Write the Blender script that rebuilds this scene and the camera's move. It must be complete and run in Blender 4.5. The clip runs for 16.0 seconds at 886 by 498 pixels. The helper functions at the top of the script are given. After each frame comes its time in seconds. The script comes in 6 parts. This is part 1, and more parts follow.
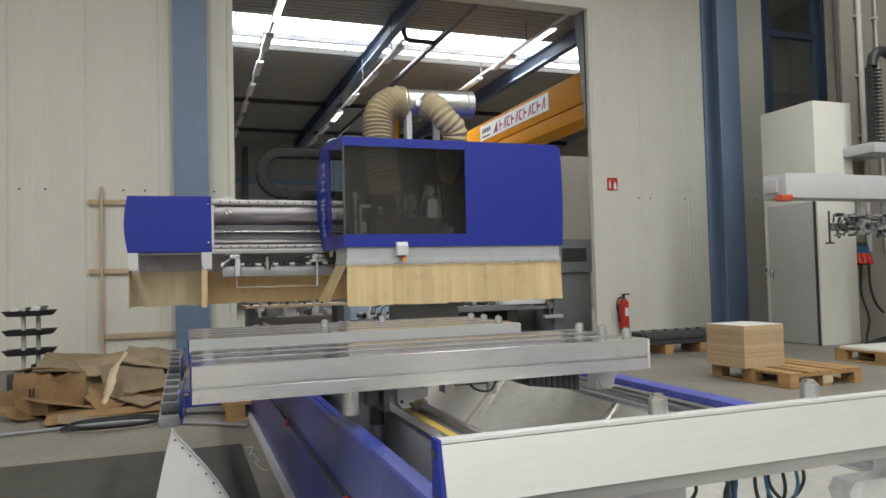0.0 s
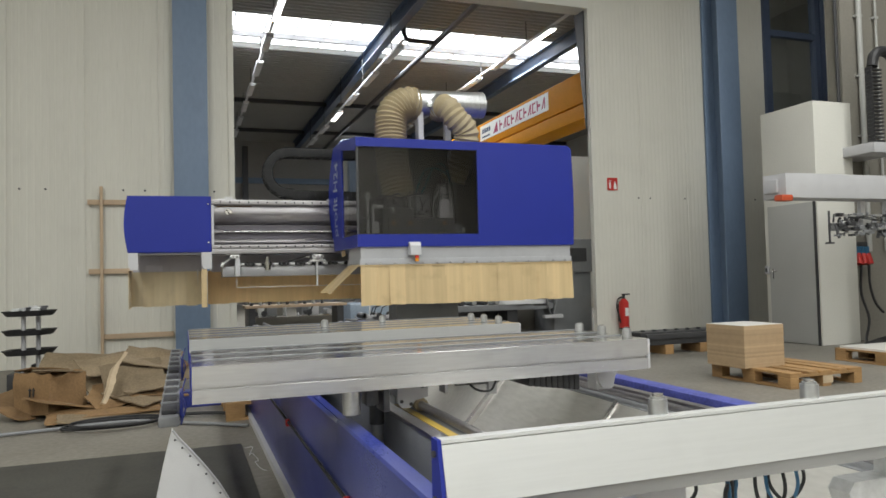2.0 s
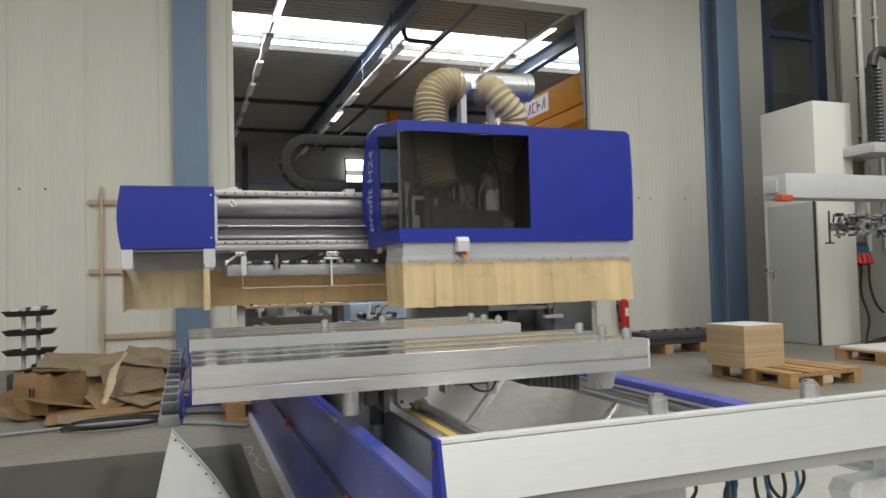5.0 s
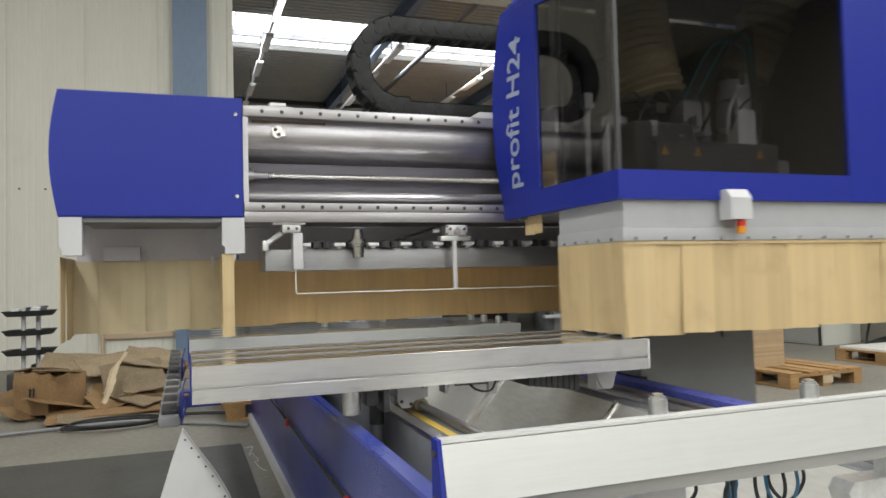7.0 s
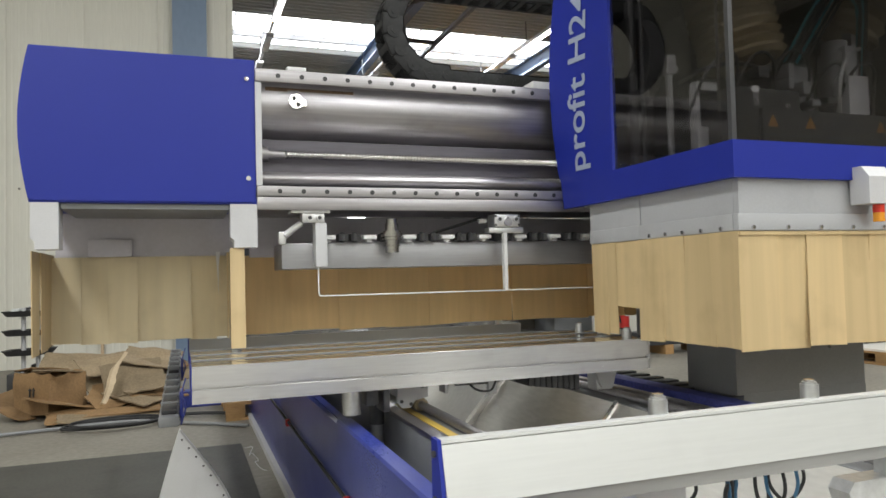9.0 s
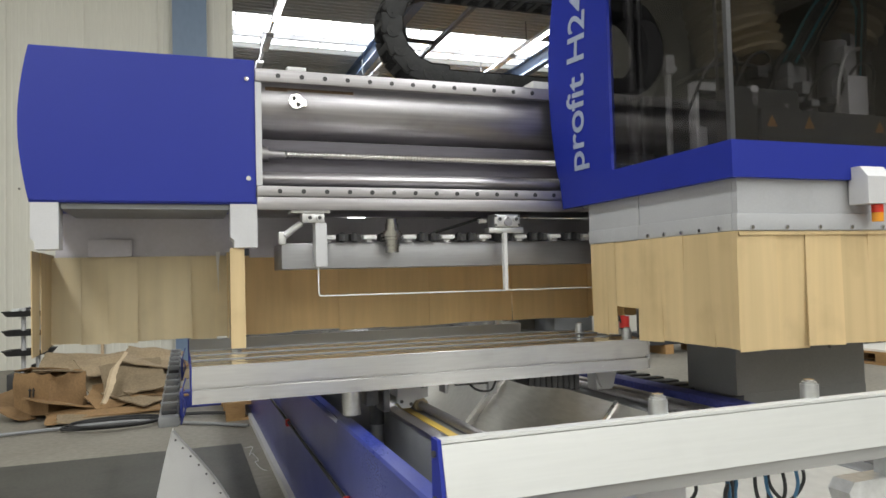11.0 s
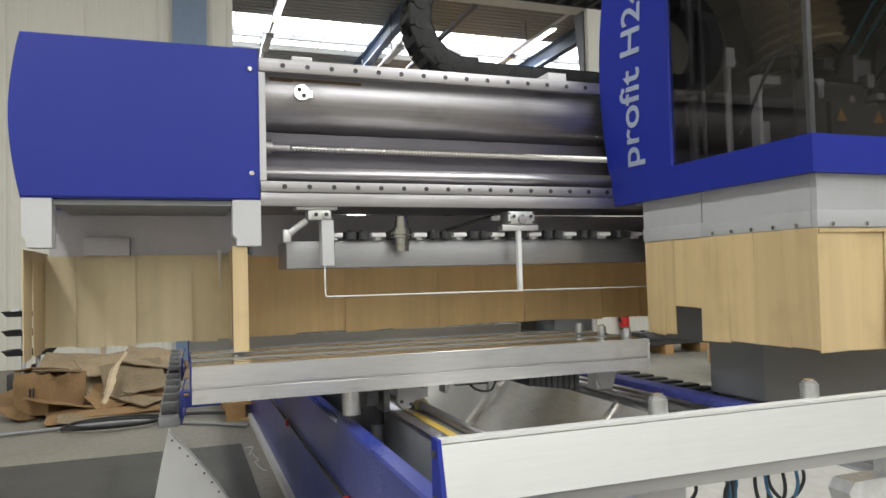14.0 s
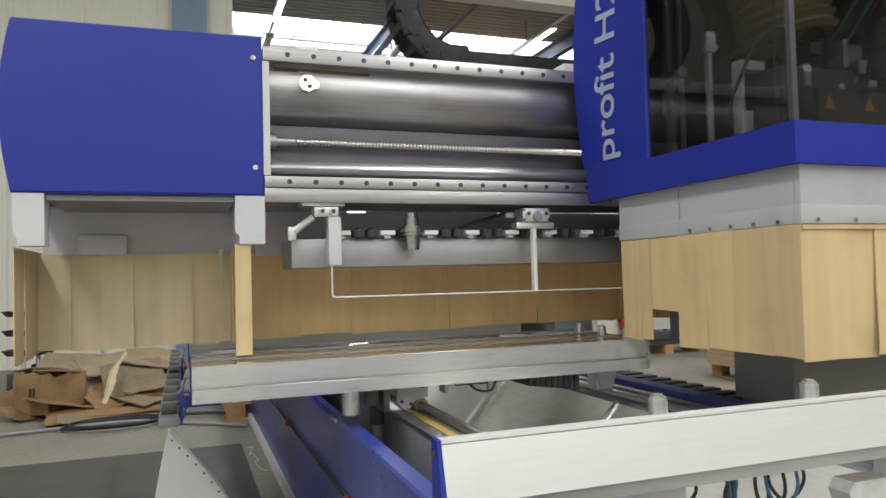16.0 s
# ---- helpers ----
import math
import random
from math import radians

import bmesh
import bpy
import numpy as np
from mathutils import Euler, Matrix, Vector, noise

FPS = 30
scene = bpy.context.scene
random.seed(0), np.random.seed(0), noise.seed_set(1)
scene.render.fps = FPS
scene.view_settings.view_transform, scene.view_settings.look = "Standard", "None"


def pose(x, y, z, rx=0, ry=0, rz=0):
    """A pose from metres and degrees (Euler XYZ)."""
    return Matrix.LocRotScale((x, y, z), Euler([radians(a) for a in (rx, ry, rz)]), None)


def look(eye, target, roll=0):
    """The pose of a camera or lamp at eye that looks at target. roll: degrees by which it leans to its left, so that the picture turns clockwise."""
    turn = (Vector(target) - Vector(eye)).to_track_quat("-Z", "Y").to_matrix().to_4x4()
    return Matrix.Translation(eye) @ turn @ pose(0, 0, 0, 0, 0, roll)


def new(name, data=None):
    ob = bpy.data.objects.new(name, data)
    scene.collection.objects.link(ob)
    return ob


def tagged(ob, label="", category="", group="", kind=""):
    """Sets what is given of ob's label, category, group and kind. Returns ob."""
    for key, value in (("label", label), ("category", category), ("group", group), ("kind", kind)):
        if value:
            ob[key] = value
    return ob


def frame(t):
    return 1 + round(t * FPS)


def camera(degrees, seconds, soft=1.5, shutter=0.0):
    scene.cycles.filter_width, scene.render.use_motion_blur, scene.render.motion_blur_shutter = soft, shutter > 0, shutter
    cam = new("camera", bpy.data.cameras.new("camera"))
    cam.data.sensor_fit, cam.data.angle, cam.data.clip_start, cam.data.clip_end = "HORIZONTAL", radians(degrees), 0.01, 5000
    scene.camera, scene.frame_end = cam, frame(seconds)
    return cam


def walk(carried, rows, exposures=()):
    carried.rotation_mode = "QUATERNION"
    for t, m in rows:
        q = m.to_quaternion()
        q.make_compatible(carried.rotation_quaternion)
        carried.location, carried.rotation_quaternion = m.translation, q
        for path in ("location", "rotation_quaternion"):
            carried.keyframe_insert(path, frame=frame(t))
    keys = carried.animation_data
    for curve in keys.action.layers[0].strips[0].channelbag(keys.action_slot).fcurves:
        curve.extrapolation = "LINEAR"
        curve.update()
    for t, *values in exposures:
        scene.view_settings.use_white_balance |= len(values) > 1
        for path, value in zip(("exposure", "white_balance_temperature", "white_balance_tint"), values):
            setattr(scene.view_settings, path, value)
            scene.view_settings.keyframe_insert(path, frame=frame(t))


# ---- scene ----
cam = camera(63.2, 16.0, soft=1.6, shutter=0.4)
EYE = (0.0, 0.0, 1.1)
AIM = (0.33912, 0.94002, 1.1 + 0.03692)
VIEW = look(EYE, AIM, -1.45)
walk(cam, [(0, VIEW), (16, VIEW)], [(0, 0.0), (4.2, 0.0), (6.3, 0.14), (7.2, 0.2), (8.0, 0.22), (12.5, 0.22), (16, 0.2)])

# ---- world and large lights ----
world = bpy.data.worlds.new("world")
scene.world = world
world.use_nodes = True
sky = world.node_tree.nodes.new("ShaderNodeTexSky")
sky.sky_type, sky.sun_disc = "NISHITA", False
sky.sun_elevation, sky.sun_rotation = radians(50), radians(200)
back = world.node_tree.nodes["Background"]
back.inputs[1].default_value = 0.12
world.node_tree.links.new(sky.outputs[0], back.inputs[0])


def area(name, x, y, z, sx, sy, watts, col=(0.965, 0.985, 0.955)):
    lamp = bpy.data.lights.new(name, "AREA")
    lamp.shape, lamp.size, lamp.size_y, lamp.energy, lamp.color = "RECTANGLE", sx, sy, watts, col
    ob = new(name, lamp)
    ob.matrix_world = pose(x, y, z)
    return ob


# rows of tubes under the roof of the front hall, daylight through the roof of the back hall
for lx, ly, ll, w in ((-3.2, -7.0, 24, 45), (3.4, -7.0, 24, 46), (8.3, -6.0, 26, 39)):
    area("roof_light_row", lx, ly, 7.3, 0.9, ll, w * ll)
area("roof_daylight", 6.0, 19.5, 7.3, 13, 2.2, 1150, (0.93, 0.97, 1))


# ---- materials ----
def mat(name, col, rough=0.5, metal=0.0, var=0.12, scale=6.0, fine=60.0, bump=0.05, stretch=(1, 1, 1), col2=None, spec=0.5, dirt=0.0, obrand=0.0, aniso=0.0, coat=0.0, glow=0.0, bumpdist=0.01, roughvar=0.12):
    m = bpy.data.materials.new(name)
    m.use_nodes = True
    nt = m.node_tree
    N, L = nt.nodes, nt.links
    b = N["Principled BSDF"]
    b.inputs["Metallic"].default_value = metal
    b.inputs["Specular IOR Level"].default_value = spec
    b.inputs["Anisotropic"].default_value = aniso
    b.inputs["Coat Weight"].default_value = coat
    tc = N.new("ShaderNodeTexCoord")
    mp = N.new("ShaderNodeMapping")
    mp.inputs["Scale"].default_value = stretch
    L.new(tc.outputs["Object"], mp.inputs[0])
    big, small = N.new("ShaderNodeTexNoise"), N.new("ShaderNodeTexNoise")
    big.inputs["Scale"].default_value, big.inputs["Detail"].default_value = scale, 5
    small.inputs["Scale"].default_value, small.inputs["Detail"].default_value = fine, 4
    L.new(mp.outputs[0], big.inputs["Vector"])
    L.new(mp.outputs[0], small.inputs["Vector"])
    mix = N.new("ShaderNodeMix")
    mix.data_type = "RGBA"
    c2 = col2 or tuple(c * (1 - 2.2 * var) for c in col)
    mix.inputs[6].default_value, mix.inputs[7].default_value = (*col, 1), (*c2, 1)
    add = N.new("ShaderNodeMath")
    add.operation = "MULTIPLY_ADD"
    L.new(small.outputs[0], add.inputs[0])
    add.inputs[1].default_value = 0.5
    half = N.new("ShaderNodeMath")
    half.operation = "MULTIPLY"
    half.inputs[1].default_value = 0.5
    L.new(big.outputs[0], half.inputs[0])
    L.new(half.outputs[0], add.inputs[2])
    ramp = N.new("ShaderNodeMapRange")
    ramp.inputs[1].default_value, ramp.inputs[2].default_value = 0.3, 0.7
    L.new(add.outputs[0], ramp.inputs[0])
    L.new(ramp.outputs[0], mix.inputs[0])
    last = mix.outputs[2]
    if obrand:
        oi = N.new("ShaderNodeObjectInfo")
        hsv = N.new("ShaderNodeHueSaturation")
        mr = N.new("ShaderNodeMapRange")
        mr.inputs[3].default_value, mr.inputs[4].default_value = 1 - obrand, 1 + obrand
        L.new(oi.outputs["Random"], mr.inputs[0])
        L.new(mr.outputs[0], hsv.inputs["Value"])
        L.new(last, hsv.inputs["Color"])
        last = hsv.outputs[0]
    if dirt:
        dn = N.new("ShaderNodeTexNoise")
        dn.inputs["Scale"].default_value, dn.inputs["Detail"].default_value = scale * 2.3, 8
        L.new(tc.outputs["Object"], dn.inputs["Vector"])
        dr = N.new("ShaderNodeMapRange")
        dr.inputs[1].default_value, dr.inputs[2].default_value, dr.inputs[4].default_value = 0.55, 0.75, dirt
        L.new(dn.outputs[0], dr.inputs[0])
        dm = N.new("ShaderNodeMix")
        dm.data_type = "RGBA"
        dm.inputs[7].default_value = (col[0] * 0.35, col[1] * 0.32, col[2] * 0.3, 1)
        L.new(dr.outputs[0], dm.inputs[0])
        L.new(last, dm.inputs[6])
        last = dm.outputs[2]
    L.new(last, b.inputs["Base Color"])
    rr = N.new("ShaderNodeMapRange")
    rr.inputs[3].default_value, rr.inputs[4].default_value = max(0.02, rough - roughvar), min(1, rough + roughvar)
    L.new(add.outputs[0], rr.inputs[0])
    L.new(rr.outputs[0], b.inputs["Roughness"])
    if bump:
        bp = N.new("ShaderNodeBump")
        bp.inputs["Strength"].default_value, bp.inputs["Distance"].default_value = bump, bumpdist
        L.new(small.outputs[0], bp.inputs["Height"])
        L.new(bp.outputs[0], b.inputs["Normal"])
    if glow:
        b.inputs["Emission Color"].default_value = (*col, 1)
        b.inputs["Emission Strength"].default_value = glow
    return m


WALL = mat("cream_cladding", (0.66, 0.645, 0.585), 0.5, var=0.04, scale=0.8, fine=14, bump=0.02, stretch=(3, 3, 0.3), dirt=0.06)
GREYWALL = mat("grey_plaster", (0.235, 0.22, 0.19), 0.8, var=0.1, scale=1.2, fine=30, bump=0.06)
CONC = mat("floor_concrete", (0.248, 0.229, 0.197), 0.55, var=0.18, scale=0.9, fine=25, bump=0.03, dirt=0.35)
# Darker copy of the blue steel paint: the roof beams' shade is in it.
ROOFSHADE = mat("blue_steel_shaded", (0.08, 0.12, 0.195), 0.5, var=0.1, scale=1, fine=15, bump=0.02)
STEELBLUE = mat("blue_steel_paint", (0.18, 0.25, 0.37), 0.5, var=0.08, scale=1.5, fine=20, bump=0.02, stretch=(1, 1, 0.4), dirt=0.1)
DARKBLUE = mat("dark_blue_paint", (0.065, 0.09, 0.155), 0.5, var=0.1, scale=2, fine=20)
BLUE = mat("machine_blue_paint", (0.0095, 0.022, 0.265), 0.45, var=0.05, scale=3, fine=420, bump=0.06, bumpdist=0.002, spec=0.35)
BLUEDARK = mat("bed_blue_paint", (0.026, 0.041, 0.25), 0.30, var=0.12, scale=3, fine=220, bump=0.04, bumpdist=0.002, dirt=0.2)
GREYP = mat("light_grey_paint", (0.52, 0.52, 0.54), 0.45, var=0.05, scale=4, fine=200, bump=0.03, bumpdist=0.002, dirt=0.08)
WHITEP = mat("white_grey_paint", (0.7, 0.7, 0.71), 0.45, var=0.05, scale=4, fine=200, bump=0.03, bumpdist=0.002, dirt=0.1)
MIDGREY = mat("grey_machine_paint", (0.21, 0.215, 0.225), 0.5, var=0.07, scale=3, fine=150, bump=0.03, bumpdist=0.002, dirt=0.1)
ALU = mat("anodised_aluminium", (0.68, 0.68, 0.685), 0.36, 0.8, var=0.08, scale=5, fine=90, bump=0.03, stretch=(0.08, 2, 2), dirt=0.12, bumpdist=0.003)
ALUFACE = mat("brushed_aluminium", (0.68, 0.68, 0.69), 0.24, 0.7, var=0.10, scale=5, fine=90, bump=0.03, stretch=(0.12, 1.5, 1.5), dirt=0.22, bumpdist=0.003)
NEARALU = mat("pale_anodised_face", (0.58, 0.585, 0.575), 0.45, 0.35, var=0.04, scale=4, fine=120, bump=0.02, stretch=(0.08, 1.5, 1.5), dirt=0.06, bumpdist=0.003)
# Matt copy for the far bars; brightness under the gantry is in the colour.
FARALU = mat("shade_lifted_bar_face", (0.47, 0.475, 0.475), 0.42, 0.4, var=0.05, scale=4, fine=120, bump=0.02, stretch=(0.08, 1.5, 1.5), dirt=0.12, bumpdist=0.003)
TRAYMET = mat("satin_tray_metal", (0.40, 0.40, 0.42), 0.4, 0.8, var=0.08, scale=4, fine=80, bump=0.01, stretch=(0.1, 2, 2), dirt=0.15)
STEEL = mat("machined_steel", (0.45, 0.435, 0.455), 0.36, 1.0, var=0.14, scale=3, fine=60, bump=0.004, stretch=(0.06, 2, 2), dirt=0.3, bumpdist=0.002)
POLISH = mat("polished_steel", (0.74, 0.73, 0.73), 0.14, 1.0, var=0.05, scale=5, fine=150, bump=0.01, stretch=(0.1, 2, 2), roughvar=0.06)
STAINLESS = mat("stainless_sheet", (0.70, 0.685, 0.65), 0.38, 0.55, var=0.12, scale=2, fine=60, bump=0.02, stretch=(1, 0.2, 1), dirt=0.2)
PALESHEET = mat("pale_zinc_sheet", (0.78, 0.765, 0.74), 0.42, 0.25, var=0.07, scale=2, fine=40, bump=0.01, dirt=0.15)
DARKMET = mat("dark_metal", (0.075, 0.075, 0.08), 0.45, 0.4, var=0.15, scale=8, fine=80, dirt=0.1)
CHAINB = mat("matt_black_chain", (0.022, 0.022, 0.023), 0.6, var=0.2, scale=10, fine=80, spec=0.3)
ALUTOP = mat("polished_slide_face", (0.80, 0.80, 0.80), 0.09, 0.95, var=0.05, scale=4, fine=80, bump=0.0, stretch=(0.15, 2, 2), dirt=0.1, roughvar=0.03)
SIGNDIM = mat("dim_orange_print", (0.30, 0.15, 0.03), 0.6, var=0.1)
RUST = mat("brown_oil_stain", (0.20, 0.13, 0.075), 0.5, 0.5, var=0.3, scale=14, fine=90)
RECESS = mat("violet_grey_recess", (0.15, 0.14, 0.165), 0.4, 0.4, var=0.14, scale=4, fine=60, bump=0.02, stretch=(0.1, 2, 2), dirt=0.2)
# dark tone that stands for the shade inside the bar grooves
SLOT = mat("groove_shade_tone", (0.13, 0.12, 0.10), 0.4, 0.5, var=0.2, scale=3, fine=40, stretch=(0.2, 2, 2), dirt=0.3)
BLACK = mat("black_plastic", (0.035, 0.035, 0.038), 0.5, var=0.15, scale=10, fine=90)
RUBBER = mat("black_rubber", (0.032, 0.032, 0.034), 0.75, var=0.2, scale=10, fine=80)
CURT = mat("amber_curtain", (0.68, 0.515, 0.285), 0.46, var=0.10, scale=2.5, fine=11, bump=0.04, stretch=(3.0, 3.0, 0.10), obrand=0.09, dirt=0.26)
CURTP = mat("dusty_curtain", (0.74, 0.635, 0.43), 0.5, var=0.06, scale=3, fine=14, bump=0.03, stretch=(2.5, 2.5, 0.12), obrand=0.04, dirt=0.2)
CURTB = mat("brown_curtain", (0.82, 0.61, 0.32), 0.45, var=0.08, scale=3, fine=14, bump=0.04, stretch=(3, 3, 0.25), obrand=0.04)
HOSE = mat("beige_hose", (0.42, 0.345, 0.215), 0.55, var=0.1, scale=9, fine=70, bump=0.05)
GALV = mat("galvanised_sheet", (0.62, 0.63, 0.64), 0.33, 0.85, var=0.14, scale=8, fine=60, bump=0.02)
CARD = mat("brown_cardboard", (0.27, 0.163, 0.076), 0.8, var=0.2, scale=4, fine=60, bump=0.06, obrand=0.25)
CARDT = mat("tan_cardboard", (0.31, 0.235, 0.148), 0.8, var=0.22, scale=4, fine=60, bump=0.06, obrand=0.2)
PANELG = mat("violet_grey_panel", (0.51, 0.49, 0.535), 0.5, var=0.06, scale=3, fine=60, bump=0.02, dirt=0.15)
CARDE = mat("cardboard_edge", (0.52, 0.41, 0.28), 0.85, var=0.1, scale=10, fine=90, bump=0.1)
WOOD = mat("pallet_wood", (0.41, 0.24, 0.10), 0.7, var=0.18, scale=3, fine=40, bump=0.12, stretch=(0.5, 3, 3), obrand=0.15, dirt=0.2)
LATH = mat("pale_lath_wood", (0.55, 0.41, 0.28), 0.7, var=0.1, scale=4, fine=50, bump=0.08, obrand=0.06)
BOARD = mat("chipboard_edge", (0.44, 0.315, 0.19), 0.8, var=0.08, scale=20, fine=180, bump=0.08, obrand=0.14)
BOARDTOP = mat("white_board_face", (0.72, 0.70, 0.66), 0.4, var=0.04, scale=3, fine=60)
DOORG = mat("grey_door_paint", (0.42, 0.42, 0.405), 0.45, var=0.05, scale=2, fine=90, bump=0.02)
CABIN = mat("white_cabin_panel", (0.68, 0.67, 0.62), 0.5, var=0.04, scale=1.5, fine=40, bump=0.02)
BLUEWORN = mat("worn_blue_paint", (0.085, 0.10, 0.42), 0.55, var=0.30, scale=9, fine=70, bump=0.06, dirt=0.35)
LIPGREY = mat("grey_extrusion", (0.34, 0.34, 0.335), 0.45, 0.3, var=0.06, scale=5, fine=120, bump=0.02, stretch=(0.1, 1.5, 1.5))
TOOLSTEEL = mat("turned_tool_steel", (0.40, 0.39, 0.37), 0.24, 1.0, var=0.12, scale=20, fine=200, bump=0.01, stretch=(2, 2, 0.1))
SKIRTG = mat("skirt_grey_paint", (0.395, 0.40, 0.42), 0.42, var=0.05, scale=4, fine=150, bump=0.03, bumpdist=0.002, dirt=0.12)
BUMPER = mat("orange_red_rubber", (0.55, 0.085, 0.03), 0.55, var=0.1, scale=8, fine=60)
RED = mat("signal_red", (0.52, 0.03, 0.025), 0.35, var=0.06, scale=5, fine=60)
ORANGE = mat("crane_orange", (0.66, 0.27, 0.008), 0.6, var=0.06, scale=1.5, fine=20, dirt=0.06, spec=0.12)
YELLOW = mat("signal_yellow", (0.44, 0.30, 0.055), 0.5, var=0.08, scale=6, fine=60, dirt=0.2)
WHITE = mat("white_print", (0.8, 0.8, 0.79), 0.5, var=0.03)
MAGENTA = mat("magenta_print", (0.40, 0.03, 0.10), 0.5, var=0.05)
NAVY = mat("navy_print", (0.03, 0.05, 0.14), 0.5, var=0.05)
LETTER = mat("pale_grey_lettering", (0.29, 0.33, 0.45), 0.5, var=0.04)
ROOF = mat("roof_sheet", (0.30, 0.30, 0.285), 0.6, var=0.06, scale=0.6, fine=10)
MAT_FLOOR = mat("rubber_floor_mat", (0.060, 0.059, 0.051), 0.6, var=0.12, scale=2, fine=60, bump=0.08, dirt=0.55)
CABLEB = mat("blue_air_tube", (0.03, 0.13, 0.25), 0.4, var=0.1)
CYAN = mat("teal_cable", (0.03, 0.30, 0.36), 0.45, var=0.1)
TUBEON = mat("lit_tube", (1, 0.98, 0.93), 0.5, glow=9)
SKYPANE = mat("bright_roof_pane", (0.95, 0.98, 1), 0.5, glow=3.2)
LAMPRED = mat("red_lens", (0.7, 0.04, 0.02), 0.25, var=0.05)
LAMPAMB = mat("amber_lens", (0.75, 0.30, 0.02), 0.25, var=0.05)
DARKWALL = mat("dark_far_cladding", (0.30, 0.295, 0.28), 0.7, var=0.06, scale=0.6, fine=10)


def glass(name, col, rough=0.03, ior=1.45):
    m = bpy.data.materials.new(name)
    m.use_nodes = True
    b = m.node_tree.nodes["Principled BSDF"]
    b.inputs["Base Color"].default_value = (*col, 1)
    b.inputs["Roughness"].default_value = rough
    b.inputs["Transmission Weight"].default_value = 1
    b.inputs["IOR"].default_value = ior
    return m


def letting_light_through(m, share):
    """Makes a sheet pass part of its light, as thin plastic does."""
    nt = m.node_tree
    b = nt.nodes["Principled BSDF"]
    t = nt.nodes.new("ShaderNodeBsdfTranslucent")
    mix = nt.nodes.new("ShaderNodeMixShader")
    mix.inputs[0].default_value = share
    nt.links.new(b.inputs["Base Color"].links[0].from_socket, t.inputs[0])
    nt.links.new(b.outputs[0], mix.inputs[1])
    nt.links.new(t.outputs[0], mix.inputs[2])
    nt.links.new(mix.outputs[0], nt.nodes["Material Output"].inputs[0])


for m_, share in ((CURT, 0.10), (CURTP, 0.38), (CURTB, 0.34)):
    letting_light_through(m_, share)

SMOKE = glass("smoked_polycarbonate", (0.265, 0.255, 0.252), ior=1.5)
PANE = glass("window_pane", (0.8, 0.85, 0.85), ior=2.1)


# ---- mesh helpers ----
def bx(bm, x0, x1, y0, y1, z0, z1, bev=0.0, m=None):
    r = bmesh.ops.create_cube(bm, size=1)
    vs = r["verts"]
    for v in vs:
        v.co = Vector(((x0 + x1) / 2 + v.co.x * (x1 - x0), (y0 + y1) / 2 + v.co.y * (y1 - y0), (z0 + z1) / 2 + v.co.z * (z1 - z0)))
    if bev:
        es = list({e for v in vs for e in v.link_edges})
        r = bmesh.ops.bevel(bm, geom=es, offset=bev, segments=2, affect="EDGES", profile=0.6)
        vs = list({v for f in r["faces"] for v in f.verts} | {v for v in vs if v.is_valid})
    if m is not None:
        bmesh.ops.transform(bm, matrix=m, verts=[v for v in vs if v.is_valid])
    return bm


def cyl(bm, p0, p1, r, seg=16, r2=None):
    p0, p1 = Vector(p0), Vector(p1)
    d = p1 - p0
    m = Matrix.Translation((p0 + p1) / 2) @ d.to_track_quat("Z", "Y").to_matrix().to_4x4()
    bmesh.ops.create_cone(bm, cap_ends=True, segments=seg, radius1=r, radius2=r if r2 is None else r2, depth=d.length, matrix=m)
    return bm


def prism(bm, pts, axis, a, b):
    """Extrudes a polygon of (u, v) pairs along an axis from a to b."""
    def at(u, v, w):
        return {"x": (w, u, v), "y": (u, w, v), "z": (u, v, w)}[axis]
    lo = [bm.verts.new(at(u, v, a)) for u, v in pts]
    hi = [bm.verts.new(at(u, v, b)) for u, v in pts]
    n = len(pts)
    bm.faces.new(lo)
    bm.faces.new(hi[::-1])
    for i in range(n):
        bm.faces.new((lo[i], hi[i], hi[(i + 1) % n], lo[(i + 1) % n]))
    return bm


def tube(bm, pts, r, seg=8, radii=None):
    pts = [Vector(p) for p in pts]
    rings = []
    up = Vector((0.13, 0.21, 0.97))
    for i, p in enumerate(pts):
        d = (pts[min(i + 1, len(pts) - 1)] - pts[max(i - 1, 0)]).normalized()
        a = d.cross(up)
        a = a.normalized() if a.length > 1e-4 else Vector((1, 0, 0))
        b = d.cross(a)
        up = a.cross(d)
        q = radii[i] if radii else r
        rings.append([bm.verts.new(p + q * (math.cos(t) * a + math.sin(t) * b)) for t in (2 * math.pi * k / seg for k in range(seg))])
    for s, t in zip(rings, rings[1:]):
        for k in range(seg):
            bm.faces.new((s[k], s[(k + 1) % seg], t[(k + 1) % seg], t[k]))
    bm.faces.new(rings[0][::-1])
    bm.faces.new(rings[-1])
    return bm


def curve(ctrl, n=24):
    """A smooth line through control points."""
    c = [Vector(p) for p in ctrl]
    c = [2 * c[0] - c[1]] + c + [2 * c[-1] - c[-2]]
    out = []
    for i in range(1, len(c) - 2):
        for k in range(n):
            t = k / n
            out.append(0.5 * (2 * c[i] + (c[i + 1] - c[i - 1]) * t + (2 * c[i - 1] - 5 * c[i] + 4 * c[i + 1] - c[i + 2]) * t * t + (3 * c[i] - c[i - 1] - 3 * c[i + 1] + c[i + 2]) * t ** 3))
    return out + [c[-2]]


def B():
    return bmesh.new()


def mesh_of(name, bm, material, smooth=30):
    bmesh.ops.recalc_face_normals(bm, faces=bm.faces)
    me = bpy.data.meshes.new(name)
    bm.to_mesh(me)
    bm.free()
    me.materials.append(material)
    if smooth:
        me.shade_smooth()
        me.set_sharp_from_angle(angle=radians(smooth))
    return me


